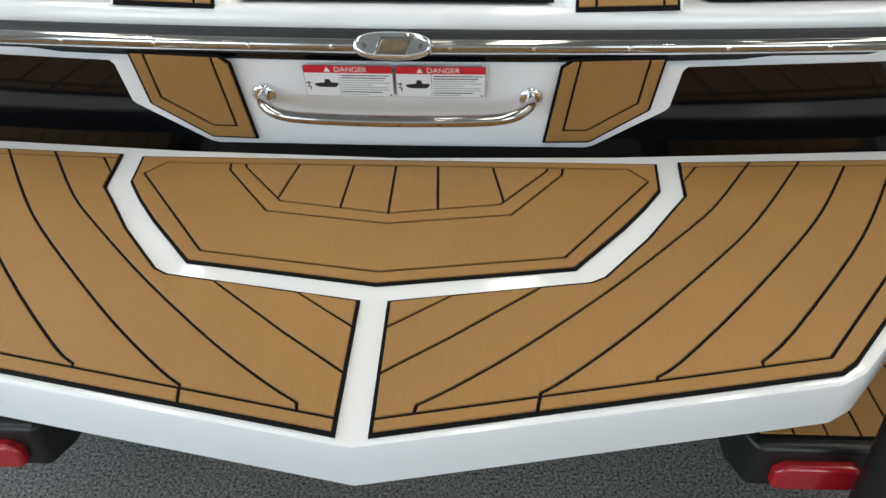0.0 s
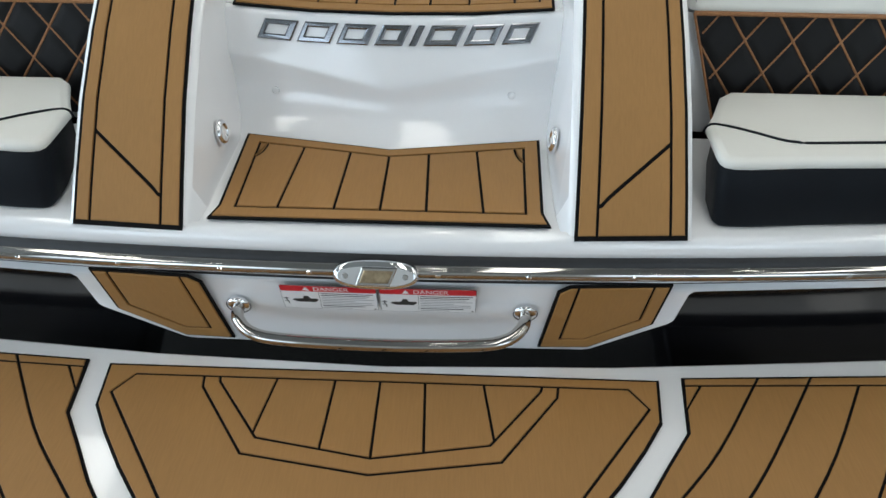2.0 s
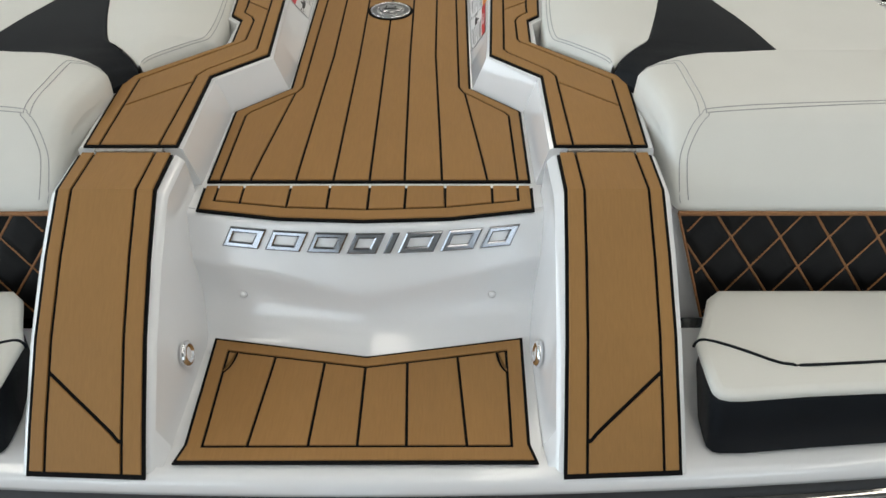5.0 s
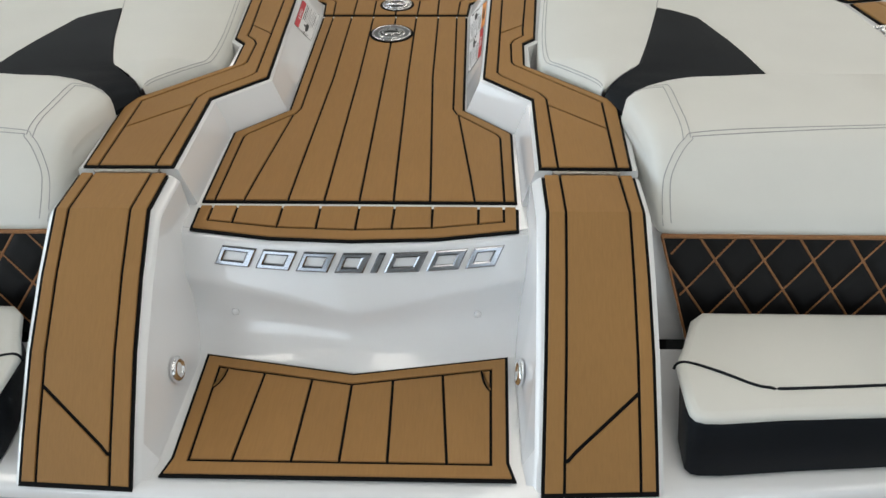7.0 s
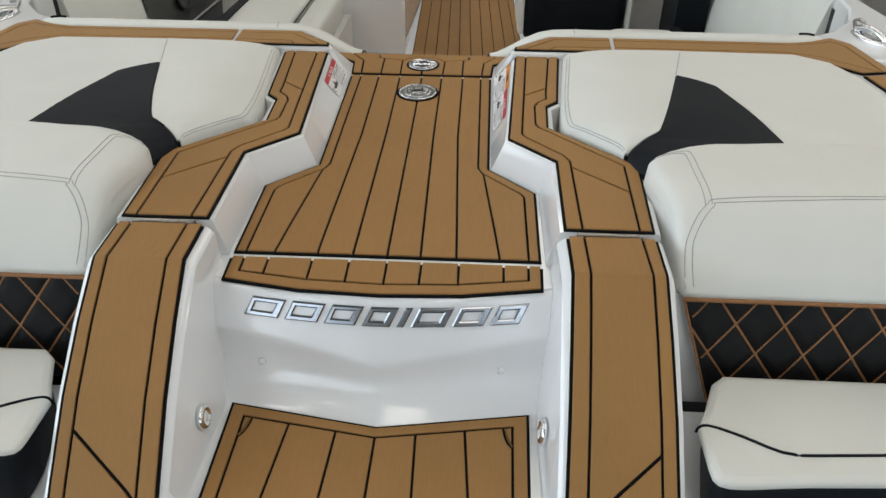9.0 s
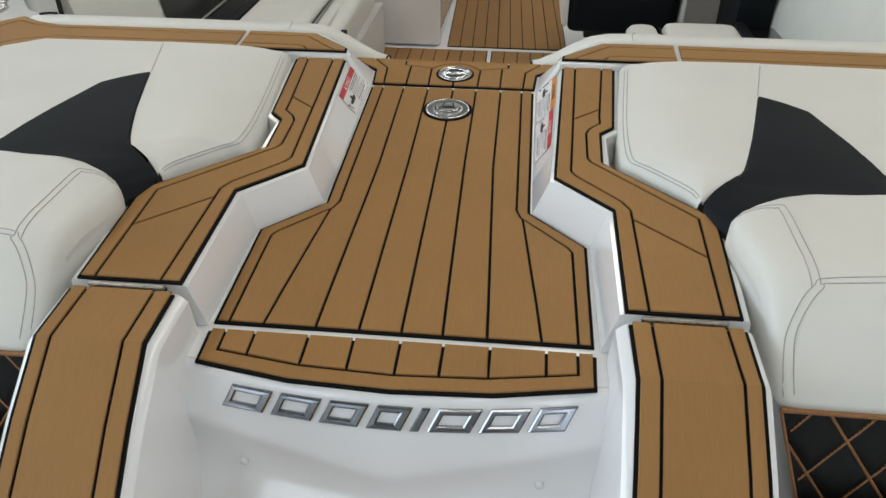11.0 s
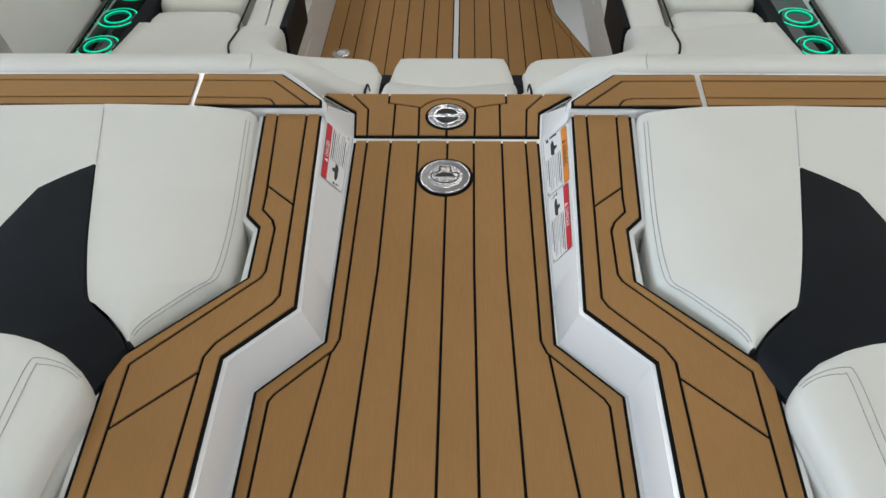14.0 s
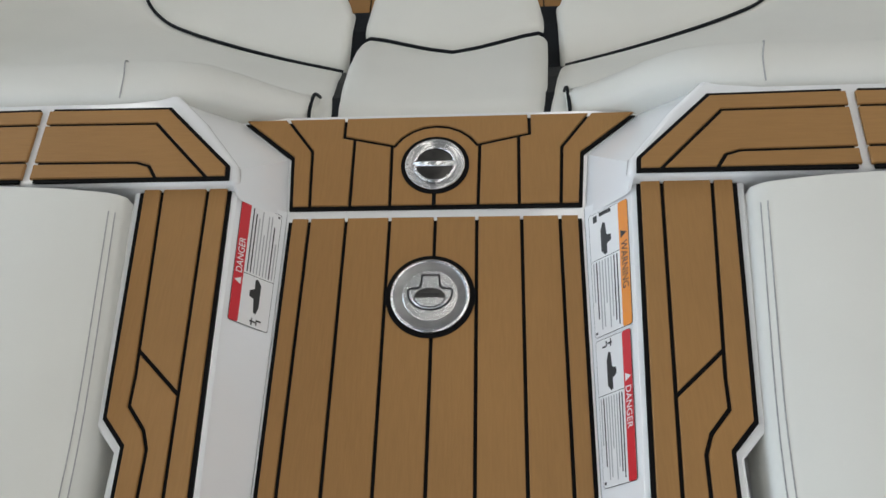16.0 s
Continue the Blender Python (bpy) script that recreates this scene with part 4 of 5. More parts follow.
# ---------------------------------------------------------------- aft seats and sun pads
for s in (1, -1):
    def q(points):
        return [(s * x, y) for x, y in points]

    def r3(points):
        return [(s * x, y, z) for x, y, z in points]

    seat = thing("seat_cushion", "white and black vinyl seat cushion facing aft", "cushion", (s * 0.8, 1.35, 1.05), "aft seat cushions")
    base = pillow(q([(0.517, 1.255), (0.517, 1.238), (0.523, 1.229), (0.535, 1.226), (0.57, 1.226), (0.676, 1.236), (1.13, 1.270), (1.13, 1.480), (0.60, 1.480), (0.548, 1.405), (0.520, 1.293)]), 1.051, 1.143, 0.006, 0.001, 0, None, 0.004)
    for v in base.verts:
        # the front face leans back
        v.co.y += (v.co.z - 1.052) * 0.30 * max(0.0, 1 - (v.co.y - 1.22) / 0.25)
    part("base", base, VBLACK, seat, "black vinyl cushion side", smooth=True)
    part("top", pillow(q([(0.514, 1.285), (0.515, 1.266), (0.521, 1.256), (0.535, 1.2515), (0.56, 1.2515), (0.65, 1.260), (0.80, 1.268), (1.125, 1.292), (1.125, 1.482), (0.585, 1.482), (0.562, 1.462), (0.538, 1.405), (0.516, 1.362)]), 1.137, 1.157, 0.0075, 0.002, 0, None, 0.005), VINYL, seat, "white vinyl cushion top", smooth=True)
    part("piping", tube(smooth_path(r3([(0.514, 1.362, 1.142), (0.516, 1.362, 1.150), (0.524, 1.3625, 1.156), (0.540, 1.358, 1.1575), (0.562, 1.348, 1.158), (0.588, 1.334, 1.158), (0.615, 1.318, 1.158), (0.64, 1.310, 1.158), (0.70, 1.310, 1.158), (1.10, 1.338, 1.158)])), 0.0024, 8), VBLACK, seat)
    part("stitching", tube(smooth_path(r3([(0.5165, 1.330, 1.1495), (0.5185, 1.285, 1.1505), (0.5195, 1.268, 1.1505), (0.525, 1.2605, 1.1505), (0.537, 1.2565, 1.1505), (0.56, 1.2560, 1.1505), (0.65, 1.2645, 1.1505), (0.8, 1.2725, 1.1505), (1.10, 1.295, 1.1505)])), 0.0009, 6), SEAM, seat)

    back = thing("quilted_backrest", "black diamond-quilted backrest with tan stitching", "backrest", (s * 0.8, 1.5, 1.2), "aft seat backrests")
    P0, D = Vector((0, 1.546, 1.268)), Vector((0, -0.215, -0.977)).normalized()
    N = Vector((0, D.z, -D.y))

    def on_back(u, v, h):
        return Vector((s * u, 0, 0)) + P0 + D * v + N * h

    def hem(v):
        """The panel's slanting inner edge."""
        return 0.512 + 0.33 * v

    bm = bmesh.new()
    vs_ = [0.0055 * k for k in range(37)]
    grid = []
    for k in range(121):
        row = []
        for v in vs_:
            u = hem(v) + (1.14 - hem(v)) * k / 120
            a, b = ((u - 0.606) / 0.0815 + (v - 0.045) / 0.110) % 1, ((u - 0.606) / 0.0815 - (v - 0.045) / 0.110) % 1
            d = min(a, 1 - a, b, 1 - b)
            row.append(bm.verts.new(on_back(u, v, 0.007 * min(1, d * 5) ** 0.6)))
        grid.append(row)
    for a, b in zip(grid, grid[1:]):
        for k in range(len(vs_) - 1):
            bm.faces.new((a[k], a[k + 1], b[k + 1], b[k]))
    bmesh.ops.recalc_face_normals(bm, faces=bm.faces)
    part("quilting", bm, QUILT, back, smooth=True)
    for k in range(-4, 10):
        for way in (1, -1):
            pts = [(0.606 + 0.0815 * k + way * 0.741 * (0.196 * f / 28 - 0.045), 0.196 * f / 28) for f in range(29)]
            pts = [p for p in pts if hem(p[1]) + 0.002 < p[0] < 1.13]
            if len(pts) > 2:
                part("stitch_line", tube([on_back(u, v, 0.0018) for u, v in pts], 0.0022, 6), THREAD, back, "tan stitching")
    part("piping", tube([on_back(0.512, 0.001, 0.006), on_back(1.13, 0.001, 0.006)], 0.0042, 8), THREAD, back, "tan piping")
    part("piping", tube([on_back(hem(0), 0.001, 0.006), on_back(hem(0.196), 0.196, 0.006)], 0.0024, 8), THREAD, back, "tan piping")

    bol = thing("headrest_bolster", "white vinyl bolster above the aft seat", "cushion", (s * 0.8, 1.7, 1.3), "aft seat bolsters")
    rows = []
    for x, yb, drop, pull in ((0.473, 1.775, 0.035, 0.020), (0.477, 1.800, 0.016, 0.009), (0.486, 1.822, 0.006, 0.003), (0.502, 1.840, 0.002, 0.001), (0.53, 1.862, 0.0, 0), (0.57, 1.886, 0, 0), (0.63, 1.912, 0, 0), (0.72, 1.930, 0, 0), (0.9, 1.934, 0, 0), (1.15, 1.934, 0, 0)):
        prof = [(1.556, 1.268), (1.540, 1.272), (1.541, 1.284), (1.565, 1.312), (1.597, 1.345), (1.632, 1.378), (1.650, 1.391), (1.668, 1.3985), (1.70, 1.402)]
        prof += [(1.70 + (yb - 1.70) * f, 1.402 - 0.004 * f) for f in (0.3, 0.6, 0.8)] + [(yb - 0.012, 1.394), (yb - 0.003, 1.385), (yb, 1.37), (yb, 1.29)]
        rows.append([(s * (x + 0.034 * max(0.0, 1 - (y - 1.54) / 0.27) * max(0.0, 1 - (x - 0.473) / 0.09)), min(y + pull * (1 if y < 1.65 else 0), yb), z - drop * max(0, (z - 1.26) / 0.142)) for y, z in prof])
    part("shell", loft(rows, caps=True), VINYL, bol, smooth=True)
    def on_shell(x, y):
        """The bolster's height at a plan point, just proud of it."""
        for one, two in zip(rows, rows[1:]):
            k = min(range(len(one)), key=lambda i: abs(one[i][1] - y) if i > 1 else 9)
            if abs(one[k][0]) <= x <= abs(two[k][0]):
                f = (x - abs(one[k][0])) / (abs(two[k][0]) - abs(one[k][0]))
                line = [Vector(a).lerp(Vector(b), f) for a, b in zip(one, two)]
                for a, b in zip(line[2:], line[3:]):
                    if a.y <= y <= b.y and b.y > a.y:
                        return (s * x, y - 0.0003, a.z + (b.z - a.z) * (y - a.y) / (b.y - a.y) + 0.0004)
        return None

    for d in (0.0, 0.012):
        front = smooth_path([(0.513 + d, 1.547, 0), (0.512 + d, 1.575, 0), (0.518 + d, 1.606, 0), (0.551 + d, 1.648 - d * 0.2, 0), (0.60, 1.664 - d * 0.7, 0), (0.9, 1.682 - d * 0.7, 0), (1.14, 1.690 - d * 0.7, 0)], 10)
        back_line = smooth_path([(0.550 + d, 1.646 + d * 0.4, 0), (0.552 + d, 1.73, 0), (0.555 + d, 1.825 + d * 0.4, 0), (0.548 + d * 0.6, 1.833 + d, 0), (0.517, 1.829 + d * 0.6, 0), (0.492, 1.816 + d * 0.5, 0)], 8)
        for path in (front, back_line):
            line = [p for p in (on_shell(p[0], p[1]) for p in path) if p]
            part("stitching", tube(line, 0.0008, 6), SEAM, bol)

    sun = thing("sun_pad", "white vinyl sun pad with black insert", "cushion", (s * 0.7, 2.2, 1.29), "sun pads")
    part("panel", pillow(q([(0.687, 2.477), (0.98, 2.470), (1.05, 2.41), (1.08, 2.30), (1.085, 1.90), (0.766, 1.89), (0.743, 2.07), (0.711, 2.211), (0.632, 2.284)]), 1.286, 1.3972, 0.002, 0.0004, 0), VINYL, sun, smooth=True)
    # the inner panel rolls down towards the side deck
    edge = [(0.380, 2.468), (0.364, 2.32), (0.351, 2.19), (0.345, 2.10), (0.344, 2.05), (0.349, 2.029), (0.372, 2.008), (0.408, 1.968), (0.440, 1.931), (0.456, 1.904)]
    seam = [(0.687, 2.477), (0.658, 2.37), (0.6335, 2.281), (0.600, 2.165), (0.570, 2.066), (0.537, 1.972), (0.520, 1.955), (0.496, 1.938), (0.474, 1.917), (0.462, 1.902)]
    dips = [0, 0, 0, 0, 0.001, 0.008, 0.012, 0.020, 0.030, 0.042]
    over = smooth_path([(a, b, 0) for a, b in edge], 4), smooth_path([(a, b, c) for (a, b), c in zip(seam, dips)], 4)

    def roll(p, e, dip, g):
        d = min(1.0, math.dist(p[:2], e[:2]) / 0.15)
        return 1.397 - max(dip * g, (0.034 - 0.018 * min(1.0, max(0.0, (p[1] - 2.1) / 0.36))) * (1 - d) ** 2)

    rows = []
    for e, a in zip(*over):
        e, a = Vector(e), Vector(a)
        row = [(e.x + 0.004, e.y + 0.002, 1.27), (e.x, e.y, 1.340)]
        w = (a - e).length
        for m in (0.002, 0.006, 0.012, 0.02):
            p = e.lerp(a, min(0.9, m / w))
            row.append((p.x, p.y, roll(p, e, a.z, min(1, m / w)) - 0.010 * (1 - m / 0.02) ** 2))
        for g in (0.1, 0.2, 0.3, 0.45, 0.6, 0.8, 1.0):
            p = e.lerp(a, max(g, min(0.9, 0.021 / w)))
            row.append((p.x, p.y, roll(p, e, a.z, g)))
        rows.append(row)
    part("inner_panel", loft([r3(r) for r in rows]), VINYL, sun, smooth=True)
    for m in (0.011, 0.018):
        line = []
        for e, a in list(zip(*over))[1:]:
            e, a = Vector(e), Vector(a)
            p = e.lerp(a, m / max((a - e).length, 0.03))
            line.append((p.x, p.y, roll(p, e, 0, 0) - (0.0020 if m < 0.015 else 0.0002) + 0.0004))
        part("stitching", tube(r3(line[:-2]), 0.0008, 6), SEAM, sun)
    part("seam", tube(r3([(0.6345, 2.285, 1.3972), (0.658, 2.37, 1.3972), (0.683, 2.462, 1.3972)]), 0.0009, 6), SEAM, sun)
    # the insert runs from a blunt forward end aft and inwards, and rolls down at the side deck
    inner = [(0.6345, 2.281, 0), (0.600, 2.165, 0), (0.570, 2.066, 0), (0.5365, 1.968, 0.006), (0.520, 1.950, 0.010), (0.496, 1.932, 0.018), (0.474, 1.912, 0.028), (0.462, 1.896, 0.040), (0.460, 1.888, 0.052), (0.461, 1.884, 0.085)]
    outer = [(0.7135, 2.210, 0), (0.745, 2.07, 0), (0.757, 2.0, 0), (0.768, 1.90, 0), (0.70, 1.89, 0.001), (0.60, 1.868, 0.003), (0.535, 1.840, 0.014), (0.505, 1.822, 0.026), (0.488, 1.812, 0.045), (0.486, 1.808, 0.085)]
    rows = []
    for k in range(9):
        for f in (0.0, 0.33, 0.67) if k < 8 else (0.0, 0.5, 1.0):
            a, b = [Vector(e[k]).lerp(Vector(e[k + 1]), f) for e in (inner, outer)]
            row = [(a.x, a.y, 1.290), (a.x, a.y, 1.3945 - a.z)]
            for g in (0.02, 0.06, 0.15, 0.3, 0.5, 0.7, 0.85, 0.94, 0.98):
                p = a.lerp(b, g)
                row.append((p.x, p.y, 1.3985 - p.z + 0.002 * math.sin(math.pi * g)))
            rows.append(row + [(b.x, b.y, 1.3945 - b.z), (b.x, b.y, 1.290)])
    part("black_insert", loft([r3(r) for r in rows], caps=True), VBLACK, sun, "black vinyl insert", smooth="auto")


# ---------------------------------------------------------------- cockpit
SEAT = 1.055


def seat_z(y):
    """The U-shaped seat falls a little towards the side seats."""
    return SEAT - 0.345 * max(0.0, y - 3.30)


def seat_row(top, seam, edge, side):
    """A row across the bench: down the backrest, into the seam, over the seat and down its front."""
    t, m, e = Vector(top), Vector(seam), Vector(edge)
    row = [t + Vector((0, -0.012, -0.03)), t]
    for f in (0.12, 0.3, 0.5, 0.7, 0.86, 0.95):
        p = t.lerp(m, f)
        p.z += min(0.030, 0.125 * (t.z - m.z)) * math.sin(math.pi * min(1.0, f * 1.02)) ** 0.8
        row.append(p)
    row.append(m + Vector((0, 0, -0.006)))
    w = (e - m).length
    for d, h in ((0.008, 0.004), (0.02, 0.011), (0.045, 0.015)):
        row.append(m.lerp(e, d / w) + Vector((0, 0, h)))
    out = (e - m).normalized()
    row += [e - out * 0.045 + Vector((0, 0, 0.014)), e - out * 0.02 + Vector((0, 0, 0.008)), e - out * 0.006 + Vector((0, 0, -0.004)), e + Vector((0, 0, -0.022)), e + Vector((0, 0, -0.06)), e - out * 0.01 + Vector((0, 0, -0.16))]
    return [(side * p.x, p.y, p.z) for p in row]


bench = thing("aft_bench", "white vinyl aft bench seat with black piping", "bench", (0, 3.0, 0.9))
rows, pipe = [], []
for g in (-1, -0.99, -0.96, -0.9, -0.75, -0.5, -0.25, 0, 0.25, 0.5, 0.75, 0.9, 0.96, 0.99, 1):
    a = abs(g)
    dip = 0.022 * max(0.0, (a - 0.9) / 0.1) ** 2
    seam_y = 3.028 + 0.062 * (math.hypot(a, 0.12) - 0.12) - 0.006 * max(0.0, a - 0.8) * 5
    front = 3.246 - 0.045 * max(0.0, (a - 0.86) / 0.14) ** 2
    row = seat_row((g * 0.157, 2.660, 1.292 - dip), (g * 0.188, seam_y, SEAT - dip), (g * 0.170, front, SEAT - dip), 1)
    rows.append(row)
    pipe.append(Vector(row[8]) + Vector((0, 0.003, 0.006)))
rows = [[(p[0], p[1], p[2] - 0.10) for p in rows[0]]] + rows + [[(p[0], p[1], p[2] - 0.10) for p in rows[-1]]]
part("middle_cushion", loft(rows), VINYL, bench, smooth=True)
part("piping", tube(pipe, 0.0036, 8), VBLACK, bench)
for s in (1, -1):
    tops = smooth_path([(0.166, 2.660, 1.292), (0.30, 2.675, 1.298), (0.47, 2.69, 1.300), (0.75, 2.70, 1.29), (0.95, 2.75, 1.25), (1.08, 2.90, 1.15), (1.11, 3.10, 1.06), (1.12, 3.35, 1.00), (1.12, 3.64, 0.965)], 6)
    seams = smooth_path([(x, y, seat_z(y)) for x, y in ((0.218, 2.985), (0.33, 3.020), (0.45, 3.064), (0.56, 3.112), (0.62, 3.150), (0.672, 3.215), (0.712, 3.33), (0.742, 3.48), (0.768, 3.64))], 6)
    edges = smooth_path([(x, y, seat_z(y)) for x, y in ((0.216, 3.165), (0.248, 3.232), (0.36, 3.246), (0.45, 3.256), (0.512, 3.282), (0.556, 3.325), (0.578, 3.39), (0.595, 3.50), (0.608, 3.64))], 6)
    rows = [seat_row(a, b, c, s) for a, b, c in zip(tops, seams, edges)]
    # rounded end at the gap
    ends = [[(p[0] - s * d, p[1], p[2] - h) for p in rows[0]] for d, h in ((0.008, 0.10), (0.008, 0.016), (0.005, 0.005))]
    part("corner_cushion", loft(ends + rows), VINYL, bench, smooth=True)
    part("piping", tube([Vector(r[8]) + Vector((0, 0.002, 0.006)) for r in rows], 0.0036, 8), VBLACK, bench)
    gap = [[(s * x, y, z) for x in (0.150, 0.185, 0.222)] for y, z in ((2.655, 1.287), (2.74, 1.250), (2.84, 1.180), (2.94, 1.098), (3.00, 1.040), (3.10, 1.052), (3.17, 1.040), (3.20, 0.90))]
    part("gap_panel", loft(gap), VBLACK, bench, "black vinyl gap")
    part("front_trim", loft([[(s * (e.x + 0.012), e.y + 0.004, e.z - 0.03), (s * (e.x + 0.004), e.y + 0.006, e.z - 0.09), (s * (e.x + 0.02), e.y + 0.004, 0.80)] for e in edges[18:]]), VBLACK, bench, "black vinyl seat front")
    ro = thing("coaming_bolster", "rolled white vinyl coaming over the bench", "cushion", (s * 0.7, 2.66, 1.35), "coaming bolsters")
    rows = []
    for x, y0, drop in ((0.186, 2.646, 0.082), (0.21, 2.646, 0.076), (0.25, 2.645, 0.055), (0.29, 2.640, 0.030), (0.33, 2.630, 0.010), (0.37, 2.621, 0.002), (0.42, 2.6165, 0), (0.6, 2.6165, 0), (0.9, 2.6165, 0), (1.10, 2.6185, 0), (1.125, 2.630, 0.004), (1.135, 2.645, 0.03)):
        prof = [(y0 - 0.001, 1.34), (y0, 1.375), (y0 + 0.004, 1.386), (y0 + 0.016, 1.392), (y0 + 0.035, 1.393), (2.695, 1.384), (2.715, 1.365), (2.725, 1.33), (2.735, 1.24)]
        rows.append([(s * x, y, z - drop) for y, z in prof])
    part("roll", loft(rows, caps=True), VINYL, ro, smooth=True)
    part("piping", tube(smooth_path([(s * 0.188, 2.647, 1.300), (s * 0.187, 2.662, 1.310), (s * 0.186, 2.70, 1.302), (s * 0.186, 2.722, 1.272)]), 0.0028, 8), VBLACK, ro)
    part("stitching", tube(smooth_path([(s * 0.425, 2.622, 1.391), (s * 0.428, 2.66, 1.3925), (s * 0.44, 2.70, 1.382), (s * 0.45, 2.722, 1.345)]), 0.0011, 6), SEAM, ro)
    # side seats
    ss = thing("cockpit_bench", "white vinyl cockpit side seat with black piping", "seat", (s * 0.85, 4.2, 0.53), "cockpit side seats")
    end = 4.24 if s > 0 else 4.9
    part("inner_cushion", pillow([(s * x, y) for x, y in ((0.604, 3.54), (0.752, 3.54), (0.775, end), (0.635, end), (0.622, 3.8))], 0.78, 0.952, 0.03, 0.004), VINYL, ss, smooth=True)
    part("outer_cushion", pillow([(s * x, y) for x, y in ((0.762, 3.54), (1.11, 3.54), (1.115, 3.775), (0.778, 3.775))], 0.78, 0.952, 0.03, 0.004), VINYL, ss, smooth=True)
    part("outer_cushion", pillow([(s * x, y) for x, y in ((0.786, 3.795), (1.115, 3.795), (1.125, end), (0.79, end))], 0.78, 0.962, 0.03, 0.004), VINYL, ss, smooth=True)
    part("piping", tube([(s * 0.7695, 3.64, 0.945), (s * 0.778, end - 0.06, 0.945)], 0.0035, 8), VBLACK, ss)
    part("base", box(min(s * 0.60, s * 1.14), max(s * 0.60, s * 1.14), 3.0, end + 0.03, FLOOR, 0.80), GREYWALL, ss, "grey moulded seat front")
    part("edge_trim", box(min(s * 0.598, s * 0.622), max(s * 0.598, s * 0.622), 3.64, 4.0, 0.78, 0.945), VBLACK, ss)
    part("console_edge", box(min(s * 1.105, s * 1.150), max(s * 1.105, s * 1.150), 3.05, end, 0.75, 0.965), VBLACK, ss)
    co = thing("cup_console", "gloss black side console with lit cup holders", "console", (s * 1.25, 3.8, 0.53), "cup consoles")
    part("body", box(min(s * 1.150, s * 1.300), max(s * 1.150, s * 1.300), 2.9, end, 0.60, 0.940), CONSOLE, co)
    part("trim", tube([(s * 1.155, 2.95, 0.942), (s * 1.155, end - 0.05, 0.942)], 0.004, 8), THREAD, co, "tan trim strip")
    for y in (3.31, 3.515, 3.72, 3.93):
        cm = pose(s * 1.232, y, 0.94)
        part("cup_rim", lathe([(0.066, 0.0), (0.066, 0.004), (0.056, 0.006), (0.048, 0.004), (0.046, 0.001)], cm, 32), CONSOLE, co, smooth=True)
        part("light_ring", lathe([(0.072, 0.0005), (0.072, 0.003), (0.0665, 0.003), (0.0665, 0.0005)], cm, 36, True), GREEN, co, "glowing green ring")
        part("light_ring", lathe([(0.0475, 0.003), (0.0475, 0.0065), (0.043, 0.0065), (0.043, 0.003)], cm, 36, True), GREEN, co, "glowing green ring")
    part("grab_rail", tube([(s * 1.285, 3.0, 0.955), (s * 1.275, 3.75, 0.985)], 0.012, 12), STEEL, co, "steel tube")
    inner = thing("side_coaming", "white padded cockpit side", "cockpit side", (s * 1.32, 3.5, 0.9), "cockpit sides")
    section = [(1.288, 0.92), (1.296, 1.02), (1.316, 1.14), (1.340, 1.26), (1.354, 1.32), (1.362, 1.355), (1.376, 1.376), (1.395, 1.385), (1.420, 1.384), (1.432, 1.376), (1.436, 1.350), (1.436, 1.29)]
    part("padding", loft([[(s * x, y, z) for x, z in section] for y in (3.18, 4.2, 5.2, 6.5)], caps=True), VINYL, inner, smooth="auto")
    part("clip", tube(smooth_path([(s * 1.075, 2.690, 1.388), (s * 1.085, 2.670, 1.3945), (s * 1.105, 2.660, 1.394)]), 0.0032, 8), VBLACK, inner)
    part("liner", block([(s * x, y) for x, y in ((0.592, 3.0), (0.62, 3.0), (0.62, 4.0), (0.64, 4.95), (0.612, 4.95), (0.598, 4.0))], FLOOR, 0.70), GREYWALL, inner, "grey moulded liner")

cf = thing("cockpit_floor", "white cockpit floor with teak-look foam mats", "cockpit floor", (0, 4.5, 0.5))
part("sole", box(-1.37, 1.37, 2.8, 8.0, FLOOR - 0.10, FLOOR - 0.006), GEL, cf)
fz = flat(FLOOR - 0.006)
xl = [-0.012 - 0.0735 * k for k in range(9)]
foam(cf, [(-0.012, 3.55), (-0.012, 4.985), (-0.63, 4.985), (-0.63, 3.55)], [[(x, 3.5), (x, 5.1)] for x in xl[1:]], fz)
foam(cf, [(0.012, 3.55), (0.66, 3.55), (0.66, 3.98), (0.605, 4.146), (0.476, 4.56), (0.45, 4.985), (0.012, 4.985)], [[(0.63, 3.5), (0.63, 3.97), (0.575, 4.146), (0.446, 4.56), (0.42, 5.1)]] + [[(-x, 3.5), (-x, 5.1)] for x in xl[1:]], fz)
foam(cf, [(-0.25, 5.04), (0.44, 5.04), (0.42, 6.6), (-0.29, 6.6)], [[(-0.25 + 0.0735 * k, 5.0), (-0.29 + 0.0735 * k, 6.7)] for k in range(1, 10)], fz)
sp = thing("floor_drain", "round chrome floor speaker ring", "floor fitting", (-0.513, 4.18, FLOOR))
part("ring", lathe([(0.040, 0.0), (0.040, 0.006), (0.030, 0.009), (0.024, 0.006)], pose(-0.513, 4.18, FLOOR - 0.003), 28), CHROME, sp, smooth=True)
part("cap", lathe([(0.023, 0.0), (0.020, 0.010), (0.008, 0.013)], pose(-0.513, 4.18, FLOOR - 0.003), 24), GEL, sp, smooth=True)

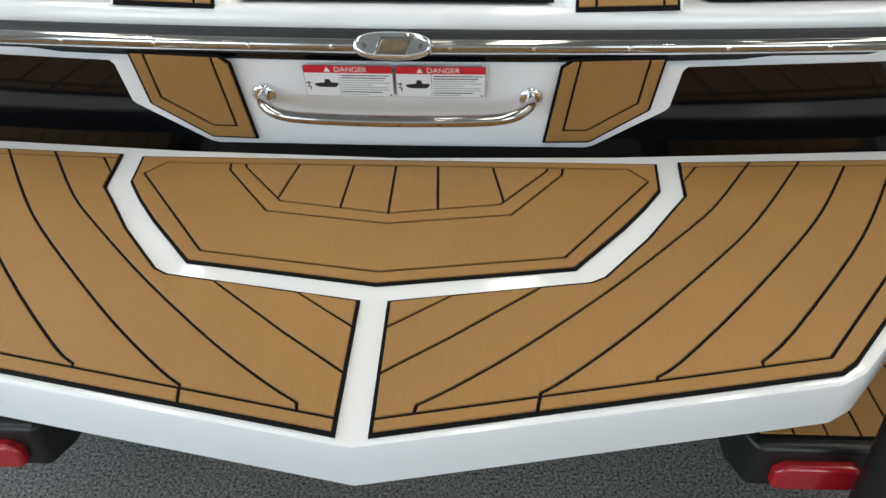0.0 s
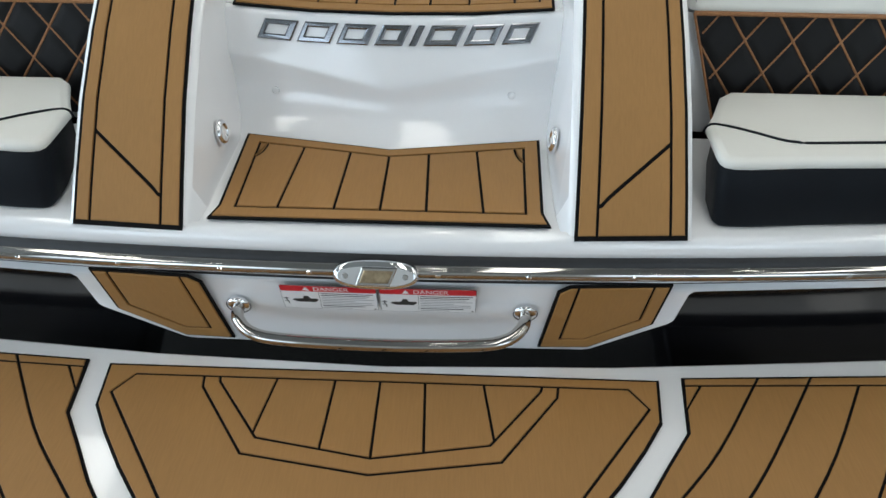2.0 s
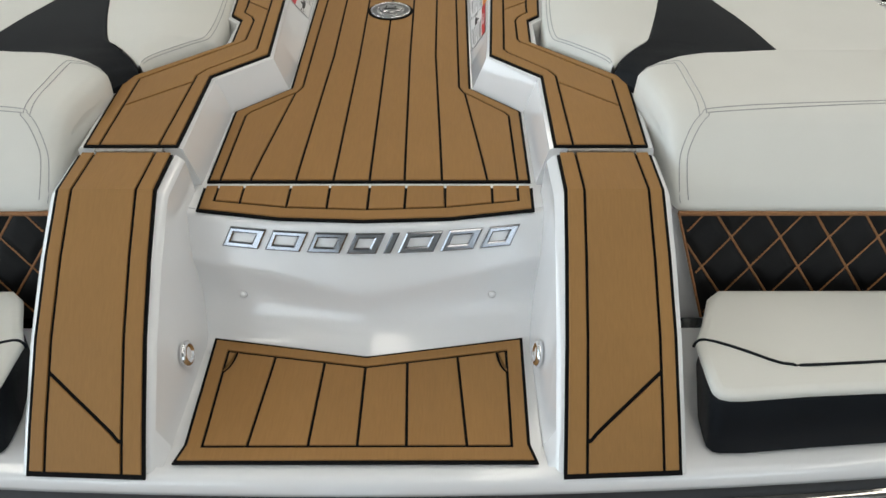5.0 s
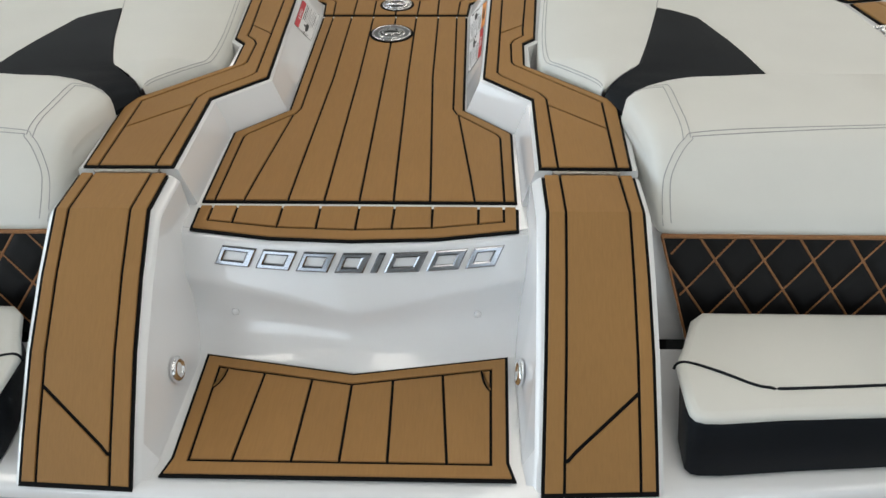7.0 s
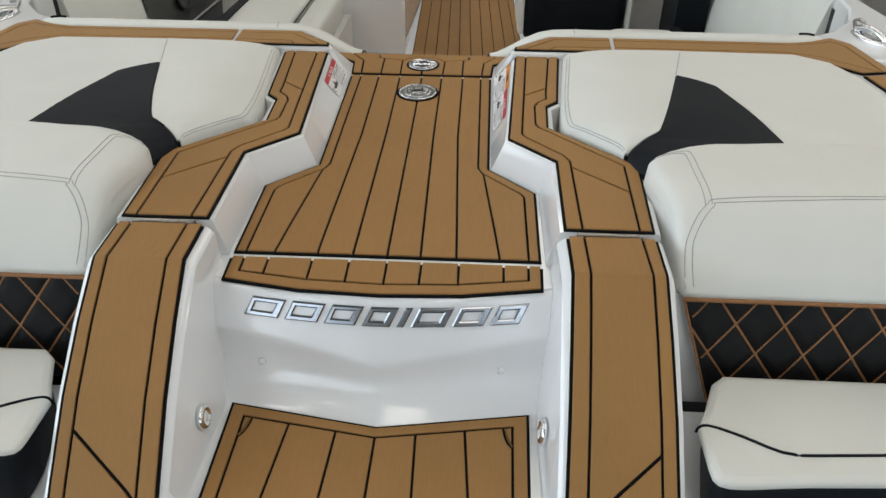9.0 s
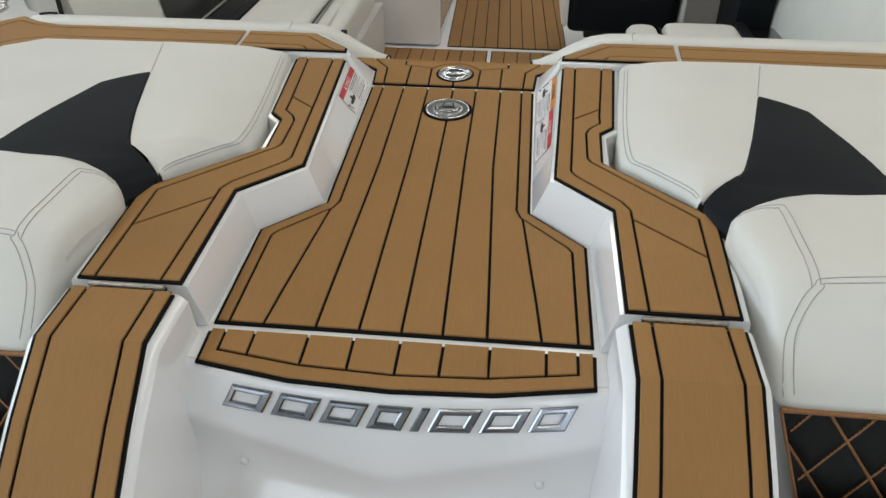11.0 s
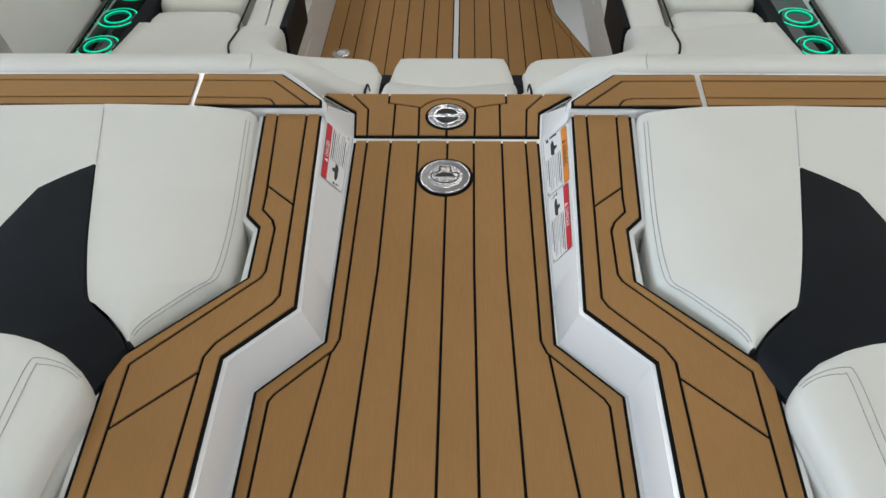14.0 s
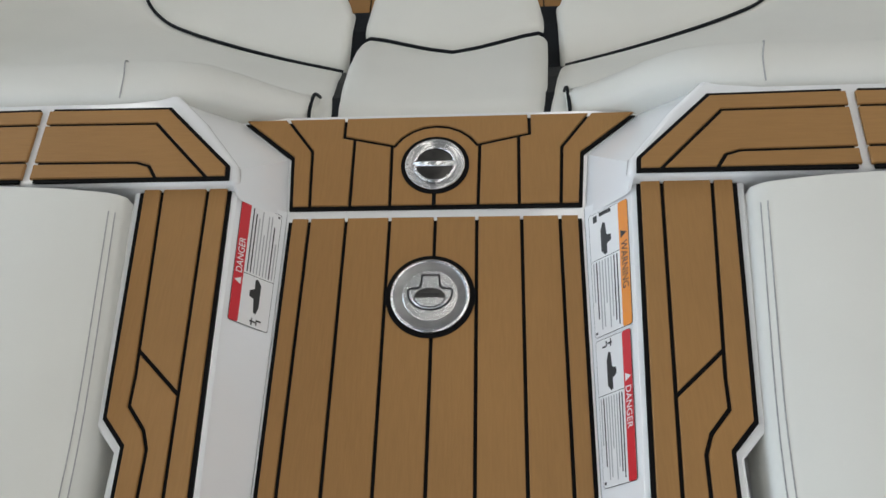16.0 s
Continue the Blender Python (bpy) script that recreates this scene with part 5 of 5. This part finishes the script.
wallbox = thing("passenger_console", "pale grey moulded passenger console", "console", (-0.6, 5.3, 0.53))
bevel(part("body", box(-1.2, -0.29, 5.03, 6.8, FLOOR, 1.10), GEL, wallbox), 0.02, 3)
helm = thing("helm_chair", "black and white bucket helm chair on a pedestal", "chair", (0.68, 4.9, 0.53))
bevel(part("back_shell", block([(0.405, 4.70), (0.44, 4.67), (0.93, 4.67), (0.965, 4.70), (0.95, 4.80), (0.42, 4.80)], 0.755, 1.30), VBLACK, helm, "black vinyl seat back"), 0.03, 4)
for x in (0.375, 0.965):
    bevel(part("side_wing", block([(x, 4.69), (x + 0.03, 4.68), (x + 0.035, 5.15), (x, 5.15)], 0.78, 1.26), VINYL, helm, "white vinyl seat wing"), 0.012, 3)
part("cushion", pillow([(0.42, 4.82), (0.95, 4.82), (0.94, 5.35), (0.43, 5.35)], 0.80, 0.98, 0.04, 0.01), VINYL, helm, smooth=True)
bevel(part("slide", box(0.50, 0.87, 4.75, 5.2, 0.70, 0.79), PLASTIC, helm), 0.01)
part("pedestal", lathe([(0.15, FLOOR), (0.14, 0.545), (0.05, 0.56), (0.05, 0.72)], pose(0.68, 5.0, 0), 20), STEEL, helm, smooth=True)
hc = thing("helm_console", "pale grey moulded helm console", "console", (1.1, 5.3, 0.53))
bevel(part("body", box(1.0, 1.36, 4.95, 6.8, FLOOR, 1.25), GREYWALL, hc), 0.02, 3)
part("side_panel", block([(1.13, 4.28), (1.285, 4.28), (1.285, 4.95), (1.22, 4.95)], FLOOR, 1.28), VBLACK, hc, "black side panel")
spk = thing("side_speaker", "round black speaker in the cockpit side", "speaker", (-1.29, 4.15, 1.08))
sm = pose(-1.298, 4.15, 1.10, 0, 78, 0)
part("panel", loft([[(-1.292, y, 0.945), (-1.286, y, 0.95), (-1.302, y, 1.12), (-1.325, y, 1.24), (-1.333, y, 1.245)] for y in (3.75, 4.7)]), PLASTIC, spk)
part("ring", lathe([(0.085, 0.0), (0.085, 0.012), (0.070, 0.016), (0.068, 0.006)], sm, 32, True), RUBBER, spk, smooth=True)
part("cone", lathe([(0.068, 0.004), (0.03, 0.0), (0.025, 0.012), (0.005, 0.016)], sm, 28), PLASTIC, spk, smooth=True)

# ---------------------------------------------------------------- deck hardware
for s in (1, -1):
    cl = thing("pull_up_cleat", "polished chrome pull-up cleat on the gunwale", "cleat", (s * 1.262, 2.675, COAM), "cleats")
    el = [(s * (1.262 + 0.030 * math.cos(a) - 0.012 * math.sin(a)), 2.670 + 0.075 * math.sin(a)) for a in [math.tau * k / 28 for k in range(28)]]
    bevel(part("base", slab(ccw(el), -0.002, 0.012, flat(COAM), 0.005), CHROME, cl), 0.003)
    part("horn", tube(smooth_path([(s * 1.278, 2.612, COAM + 0.016), (s * 1.268, 2.648, COAM + 0.026), (s * 1.258, 2.692, COAM + 0.026), (s * 1.248, 2.728, COAM + 0.016)]), 0.010, 12), CHROME, cl, smooth=True)
    part("shackle", tube(smooth_path([(s * 1.252, 2.740, COAM + 0.012), (s * 1.268, 2.790, COAM + 0.018), (s * 1.292, 2.815, COAM + 0.016), (s * 1.304, 2.795, COAM + 0.012)]), 0.006, 10), STEEL, cl, smooth=True)
    hk = thing("pad_clip", "small chrome hinge clip beside the sun pad", "clip", (s * 1.105, 2.12, COAM), "pad clips")
    for k in range(3):
        y = 2.175 - 0.045 * k
        part("bar", tube(smooth_path([(s * 1.094, y, COAM + 0.004), (s * 1.110, y - 0.012, COAM + 0.012), (s * 1.098, y - 0.030, COAM + 0.012), (s * 1.112, y - 0.042, COAM + 0.004)]), 0.005, 8), CHROME, hk, smooth=True)
